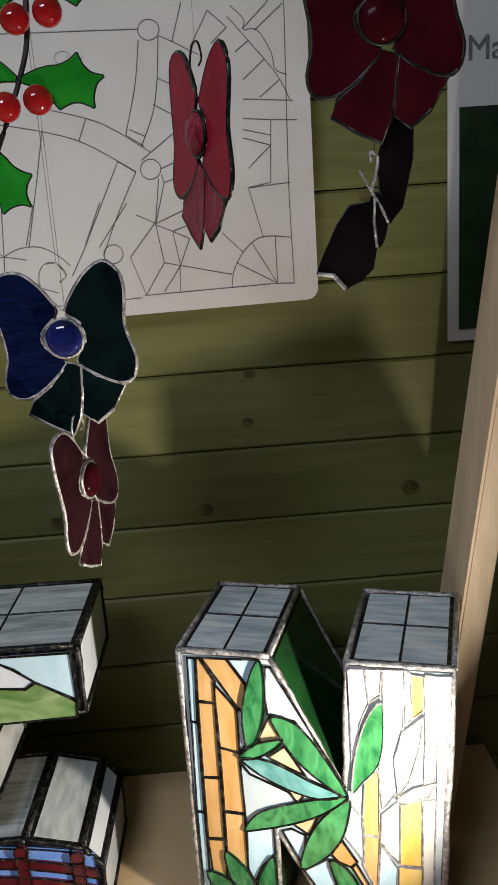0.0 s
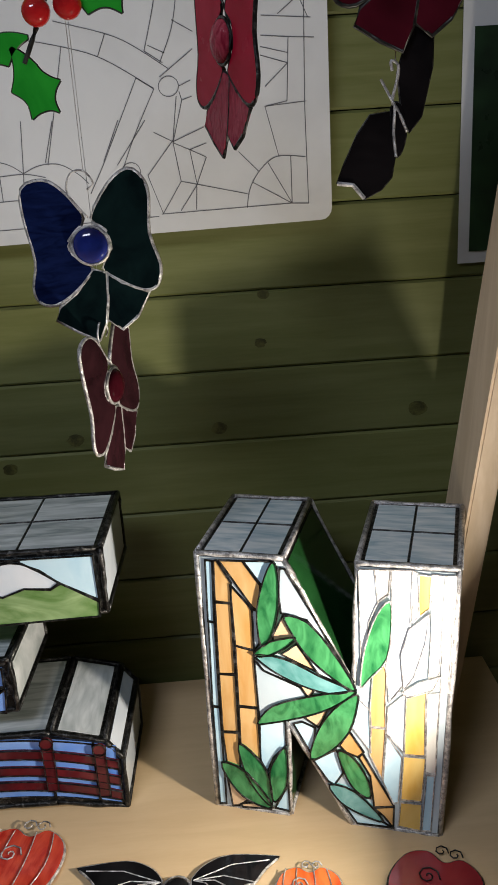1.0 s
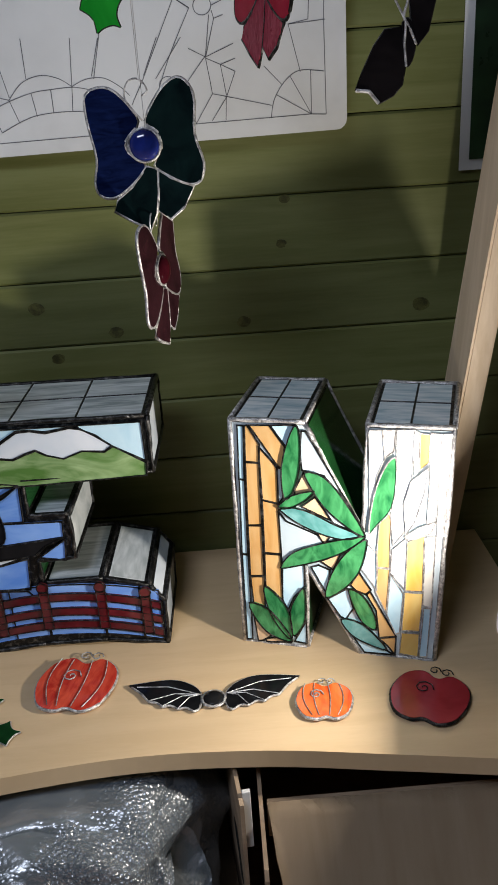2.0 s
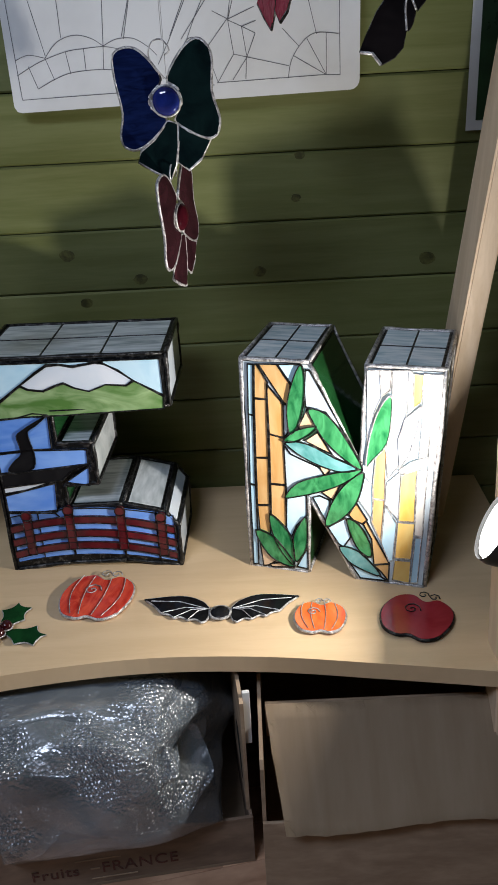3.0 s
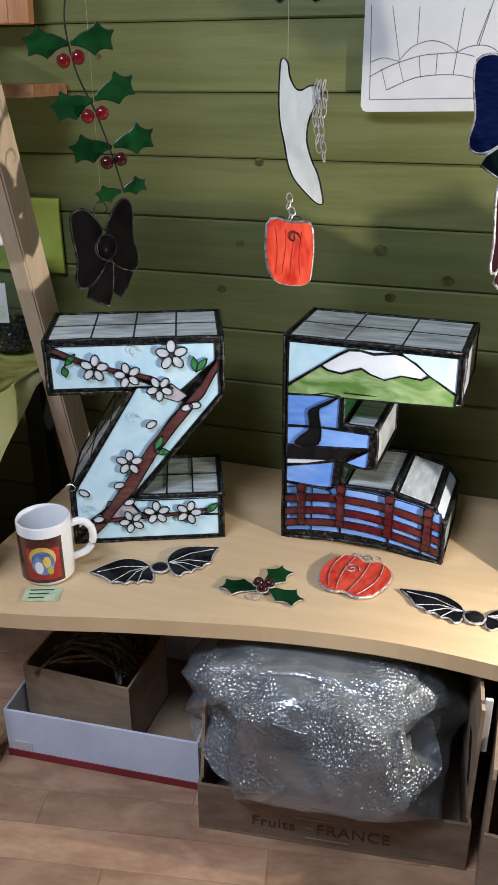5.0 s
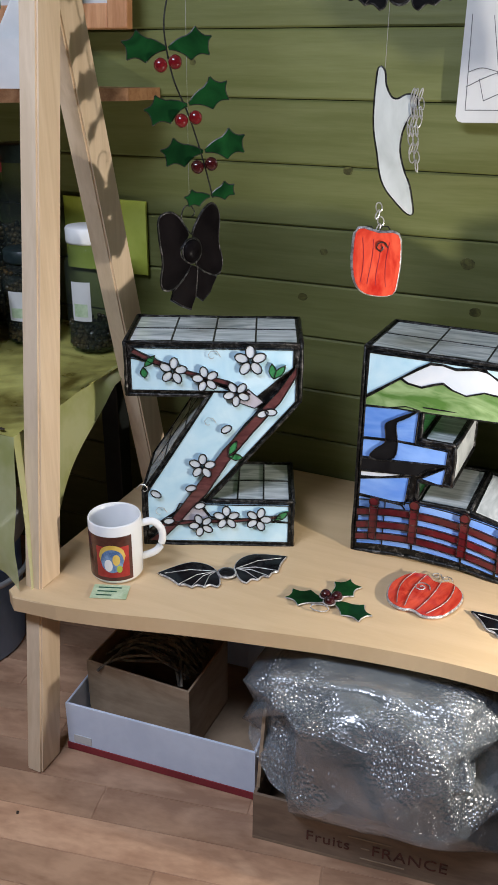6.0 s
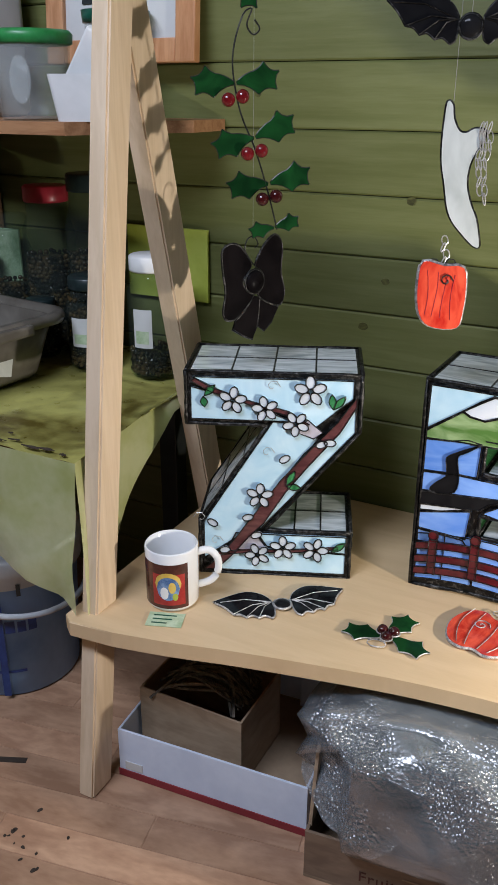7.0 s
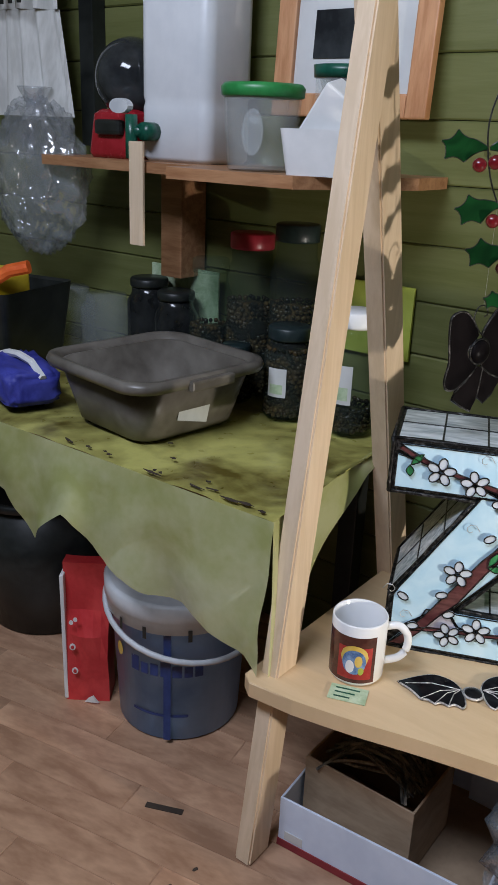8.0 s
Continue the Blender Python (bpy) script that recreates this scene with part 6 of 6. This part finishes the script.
pbag = thing("paper_bag", pose(-1.392, 0.634, 0.0, 0, 0, 36) @ Matrix.Diagonal((0.84, 1, 1, 1)), "red and white printed paper bag standing on the floor", "bag")
bm = boxed(-0.052, 0.052, -0.03, 0.03, 0.0, 0.31)
bmesh.ops.subdivide_edges(bm, edges=list(bm.edges), cuts=5, use_grid_fill=True)
for v in bm.verts:
    v.co += Vector((0.006 * noise.noise(v.co * 20), 0.012 * noise.noise(v.co * 16 + Vector((4, 0, 0))), 0.0)) * min(1, v.co.z * 8)
    if v.co.z > 0.2:
        v.co.y *= 0.5
part("sack", bm, M_REDBAG, pbag, smooth=False)
part("white_side", boxed(-0.058, -0.048, -0.032, 0.026, 0.004, 0.29, 0.003), M_WHITEPL, pbag, "white gusset")
for x, z in ((-0.026, 0.080), (-0.030, 0.136), (-0.031, 0.192), (-0.021, 0.199)):
    rad = 0.0075 if z < 0.19 else 0.005
    part("print_patch", prism(bmesh.new(), ellipse(x, z, rad, rad, 12), -0.0430, -0.0415), M_WHITEPL, pbag, "white print")
    if z < 0.19:
        part("print_patch", prism(bmesh.new(), ellipse(x, z, rad * 0.55, rad * 0.55, 10), -0.0440, -0.0428), M_REDBAG, pbag)
part("print_patch", prism(bmesh.new(), [(-0.006, 0.006), (0.030, 0.004), (0.016, 0.022), (0.004, 0.016)], -0.0430, -0.0415), M_WHITEPL, pbag, "white print")
bin_ob = thing("waste_bin", pose(-1.72, 0.80, 0.0), "black plastic bin under the table", "bin")
part("body", lathe(bmesh.new(), [(0.13, 0.0), (0.14, 0.004), (0.175, 0.33), (0.168, 0.33), (0.13, 0.01), (0, 0.01)], 40), M_DARK, bin_ob, smooth=True)
part("rim", lathe(bmesh.new(), [(0.174, 0.322), (0.184, 0.326), (0.185, 0.338), (0.178, 0.345), (0.168, 0.340), (0.167, 0.325)], 40, caps=False), M_DARK, bin_ob, smooth=True)

# black crate with yellow and orange tools beside the table
crate = thing("tool_crate", pose(-1.885, 0.80, T2, 0, 0, 12), "black crate holding yellow and orange tools", "crate")
part("body", rings(bmesh.new(), [(0.13, 0.10, 0.02, 0), (0.15, 0.12, 0.02, 0.18), (0.14, 0.11, 0.02, 0.175), (0.125, 0.095, 0.02, 0.02)]), M_DARK, crate)
part("yellow_case", boxed(-0.02, 0.105, -0.105, 0.02, 0.15, 0.215, 0.006), M_YELLOW, crate, "yellow plastic case")
part("orange_grip", tube(bmesh.new(), [(0.105, -0.09, 0.205), (0.135, -0.08, 0.225), (0.175, -0.065, 0.235)], 0.014, 10), M_ORANGEPL, crate, "orange grip")
part("grey_bar", tube(bmesh.new(), [(0.09, -0.10, 0.23), (-0.02, -0.16, 0.02)], 0.012, 8), M_BASIN, crate)

# ---- upper shelf and its things ----
UZ = 1.043
ushelf = thing("wall_shelf", pose(0, 0, 0), "reddish wooden wall shelf with an angled end", "shelf")
for outline in ([(-1.80, 0.90), (-1.335, 0.88), (-1.335, 1.105), (-1.80, 1.105)], [(-1.33, 0.79), (-1.06, 0.79), (-0.945, 0.995), (-0.945, 1.105), (-1.33, 1.105)]):
    bm = bmesh.new()
    prism(bm, outline, UZ - 0.020, UZ)
    for v in bm.verts:
        v.co = (v.co.x, v.co.z, v.co.y)
    part("plank", bm, M_SHELFWOOD, ushelf)
part("bracket", boxed(-1.56, -1.50, 1.02, 1.10, 0.80, UZ - 0.021, 0.003), M_SHELFWOOD, ushelf)
part("hanging_strip", boxed(-1.505, -1.468, 0.872, 0.878, 0.885, 1.08, 0.001), M_PINE, ushelf, "pale wooden strip hanging from the shelf")

jerry = thing("jerrycan", pose(-1.445, 1.0, UZ, 0, 0, 0), "white plastic water container with a green tap", "container")
part("tank", rings(bmesh.new(), [(0.080, 0.062, 0.02, 0), (0.089, 0.071, 0.025, 0.010), (0.089, 0.071, 0.025, 0.10), (0.087, 0.069, 0.025, 0.11), (0.089, 0.071, 0.025, 0.12), (0.089, 0.071, 0.025, 0.36), (0.07, 0.05, 0.02, 0.40)]), M_JERRY, jerry, smooth=True)
tp = bmesh.new()
tube(tp, [(-0.045, -0.068, 0.055), (-0.045, -0.105, 0.055)], 0.017, 12)
tube(tp, [(-0.075, -0.105, 0.085), (-0.075, -0.105, 0.004)], 0.012, 10)
tube(tp, [(-0.045, -0.09, 0.055), (-0.085, -0.105, 0.055)], 0.012, 10)
part("tap", tp, M_TAP, jerry, "dark green tap", smooth=True)
part("tap_lever", prism(bmesh.new(), ellipse(-0.10, 0.100, 0.026, 0.014, 14, 0), -0.115, -0.10), M_RIM, jerry, "pale lever")

tubo = thing("food_tub", pose(-1.188, 0.875, UZ), "clear plastic tub with a green lid", "tub")
part("tub", lathe(bmesh.new(), [(0.054, 0.0), (0.058, 0.004), (0.066, 0.125), (0.062, 0.125), (0.054, 0.008), (0.0, 0.006)], 40), M_TUB, tubo, smooth=True)
part("lid", lathe(bmesh.new(), [(0.066, 0.116), (0.070, 0.118), (0.071, 0.132), (0.066, 0.138), (0.0, 0.136)], 40), M_GREENLID, tubo, "green lid", smooth=True)
part("round_label", prism(bmesh.new(), ellipse(0.030, 0.062, 0.022, 0.036, 20), -0.066, -0.064), M_TUB, tubo, "round white label")
tubo2 = thing("food_tub", pose(-1.115, 1.02, UZ), "clear plastic tub with a dark green lid", "tub")
part("tub", lathe(bmesh.new(), [(0.05, 0.0), (0.055, 0.16), (0.05, 0.16), (0.0, 0.006)], 32), M_TUB, tubo2, smooth=True)
part("lid", lathe(bmesh.new(), [(0.058, 0.155), (0.060, 0.175), (0.0, 0.178)], 32), M_TAP, tubo2, smooth=True)

wtray = thing("white_tray", pose(-1.052, 0.865, UZ, 0, 0, 12), "white plastic tray holding white paper blocks", "tray")
part("tray", rings(bmesh.new(), [(0.050, 0.045, 0.01, 0), (0.060, 0.055, 0.012, 0.07), (0.056, 0.051, 0.012, 0.068), (0.046, 0.041, 0.01, 0.006)]), M_WHITEPL, wtray)
blk = part("paper_block", boxed(-0.045, 0.045, -0.03, 0.03, 0, 0.09, 0.004), M_WHITEPL, wtray, "white paper block")
blk.matrix_basis = pose(0.0, 0.0, 0.045, 12, 35, 5)

mach = thing("red_dispenser", pose(-1.62, 0.99, UZ), "red enamel dispenser with a smoky dome", "machine")
part("base", rings(bmesh.new(), [(0.062, 0.06, 0.02, 0), (0.066, 0.064, 0.02, 0.01), (0.060, 0.056, 0.02, 0.085), (0.05, 0.045, 0.02, 0.095)]), M_RED, mach, smooth=True)
bm = bmesh.new()
bmesh.ops.create_uvsphere(bm, u_segments=28, v_segments=16, radius=0.078, matrix=Matrix.Translation((0.01, 0, 0.155)))
part("dome", bm, M_DOME, mach, "smoky round dome", smooth=True)
part("chute", boxed(-0.03, 0.045, -0.075, -0.055, 0.045, 0.075, 0.008), M_DARK, mach)

pic = thing("framed_picture", pose(-1.125, 1.07, 1.135, -4, 0, 0), "picture in an orange wooden frame with a white mount", "picture")
for nm, b in (("frame_side", (-0.175, -0.135, -0.02, 0.0, 0, 0.55)), ("frame_side", (0.11, 0.15, -0.02, 0.0, 0, 0.55)), ("frame_rail", (-0.135, 0.11, -0.02, 0.0, 0, 0.04)), ("frame_rail", (-0.135, 0.11, -0.02, 0.0, 0.51, 0.55))):
    part(nm, boxed(*b, 0.003), M_ORANGEWOOD, pic)
part("mount", boxed(-0.135, 0.11, -0.010, -0.006, 0.04, 0.51), M_PAPER, pic, "white mount")
part("print", boxed(-0.095, 0.02, -0.013, -0.0105, 0.10, 0.18), M_DOME, pic, "dark glossy print")

# hanging cloth and clear bag beside the shelf
garment = thing("hanging_garment", pose(-1.99, 1.03, 1.12), "off-white garment with black stripes hanging on the wall", "garment")
for nm, z0, z1, w0, w1, mat in (("skirt", 0.0, 0.22, 0.17, 0.12, M_CLOTHW), ("top", 0.22, 0.50, 0.125, 0.11, M_CLOTHW)):
    bm = bmesh.new()
    g = []
    for i in range(41):
        f = i / 40
        g.append([bm.verts.new(((2 * f - 1) * (w0 + (w1 - w0) * j / 6), -0.02 * math.sin(f * 40) * (1 - j / 9) - 0.05 * math.sin(f * math.pi), z0 + (z1 - z0) * j / 6)) for j in range(7)])
    for a, b in zip(g, g[1:]):
        for j in range(6):
            bm.faces.new((a[j], b[j], b[j + 1], a[j + 1]))
    part(nm, bm, mat, garment, smooth=True)
for k in range(7):
    part("stripe", boxed(-0.095 + 0.03 * k, -0.085 + 0.03 * k, -0.092, -0.088, 0.225, 0.50), M_DARK, garment)
cbag = thing("clear_bag", pose(-1.90, 0.97, 0.985) @ Matrix.Diagonal((1.12, 1.1, 0.98, 1)), "tied clear plastic bag of wrapping film", "bag")
bm = bmesh.new()
bmesh.ops.create_icosphere(bm, subdivisions=5, radius=1.0)
for v in bm.verts:
    n = v.co.normalized()
    v.co = Vector((n.x * 0.13, n.y * 0.06, n.z * 0.165)) * (0.96 + 0.14 * noise.noise(n * 2.6) + 0.14 * abs(noise.noise(n * 6)) + 0.16 * abs(noise.noise(Vector((n.x * 9, n.y * 9, n.z * 3.5)))) + 0.06 * noise.noise(n * 18))
part("film", bm, M_BAG, cbag, smooth=True)
part("neck", lathe(bmesh.new(), [(0.03, 0.13), (0.015, 0.16), (0.03, 0.19), (0.035, 0.2)], 16), M_BAG, cbag, smooth=True)
tagged(part("wall_post", boxed(-1.86, -1.815, 1.07, 1.109, 1.06, 2.2, 0.002), M_DARK), "dark upright post on the plank wall", "post")

# marks on the floor
scuff = tagged(part("floor_scuff", boxed(-0.034, 0.034, -0.006, 0.006, 0.0003, 0.0012), M_DIRT), "dark scuff stuck on the wooden floor", "stain")
scuff.matrix_world = pose(-1.056, 0.497, 0, 0, 0, 24)
random.seed(12)
for k in range(16):
    r = random.uniform(0.0018, 0.0055)
    pts = [(x * random.uniform(0.7, 1.3), z * random.uniform(0.7, 1.3)) for x, z in ellipse(0, 0, r, r * 0.7, 8)]
    ob = tagged(part("floor_speck", prism(bmesh.new(), pts, -0.0012, -0.0003), M_DIRT), "dark dry speck on the wooden floor", "speck", "specks on the floor")
    ob.matrix_world = pose(-0.90 + random.gauss(0, 0.035), 0.36 + random.gauss(0, 0.035), 0, -90, 0, random.uniform(0, 360))

# ---- wall boards and floor boards ----
SEAMS = [0.0, 0.102, 0.204, 0.306, 0.408, 0.510, 0.614, 0.715, 0.816, 0.922, 1.028, 1.137, 1.244, 1.352, 1.460, 1.566, 1.672, 1.778, 1.884, 1.990, 2.096, 2.2, 2.3]


def board(length, height, depth):
    bm = bmesh.new()
    c = 0.003
    prof = [(depth, 0), (c, 0), (0, c), (0, height - c), (c, height), (depth, height)]
    a = [bm.verts.new((0, y, z)) for y, z in prof]
    b = [bm.verts.new((length, y, z)) for y, z in prof]
    for k in range(len(prof) - 1):
        bm.faces.new((a[k], b[k], b[k + 1], a[k + 1]))
    bm.faces.new(a[::-1])
    bm.faces.new(b)
    return bm


for k, (z0, z1) in enumerate(zip(SEAMS, SEAMS[1:])):
    ob = part("board", board(X1 - X0, z1 - z0 - 0.0016, 0.014), M_PLANK, wall_north)
    ob.location = (X0, WALL_Y, z0 + 0.001)
knot_spots = [(0.227, 0.744, 0.012), (-0.051, 0.736, 0.010), (-0.367, 0.778, 0.011), (-0.622, 0.776, 0.007), (-0.585, 0.917, 0.008), (-0.345, 0.697, 0.009), (-0.66, 0.69, 0.008), (0.178, 1.128, 0.009), (-0.88, 1.085, 0.006), (0.012, 0.852, 0.007), (0.02, 0.917, 0.007), (-0.25, 0.733, 0.010)]
for x, z, r in knot_spots:
    bm = bmesh.new()
    prism(bm, [(px + 0.0015 * random.uniform(-1, 1), pz) for px, pz in ellipse(x, z, r * 1.15, r * 0.9, 14)], WALL_Y - 0.0004, WALL_Y + 0.001)
    part("knot", bm, M_KNOT, wall_north)

fb = boxed(0, 0.60, 0, 0.064, -0.006, 0.0, 0.0012)
me_floor = bpy.data.meshes.new("floor_strip")
fb.to_mesh(me_floor)
fb.free()
me_floor.materials.append(M_FLOOR)
FT = Matrix.Rotation(radians(10.6), 4, "Z")
for i in range(-34, 34):
    for j in range(-5, 6):
        p = FT @ Vector((j * 0.6025 + (i * 0.237) % 0.6 - 0.6, i * 0.0650 + 0.35, 0)) + Vector((-0.9, 0.0, 0))
        if -2.0 < p.x < 0.4 and -0.15 < p.y < 1.0:
            ob = new("floor_strip", me_floor)
            ob.parent = floor
            ob.matrix_world = Matrix.Translation(p) @ FT
rest = tagged(part("floor_rest", boxed(X0, X1, Y0, WALL_Y, -0.004, -0.0012), M_FLOOR), kind="stuff")
rest.parent = floor
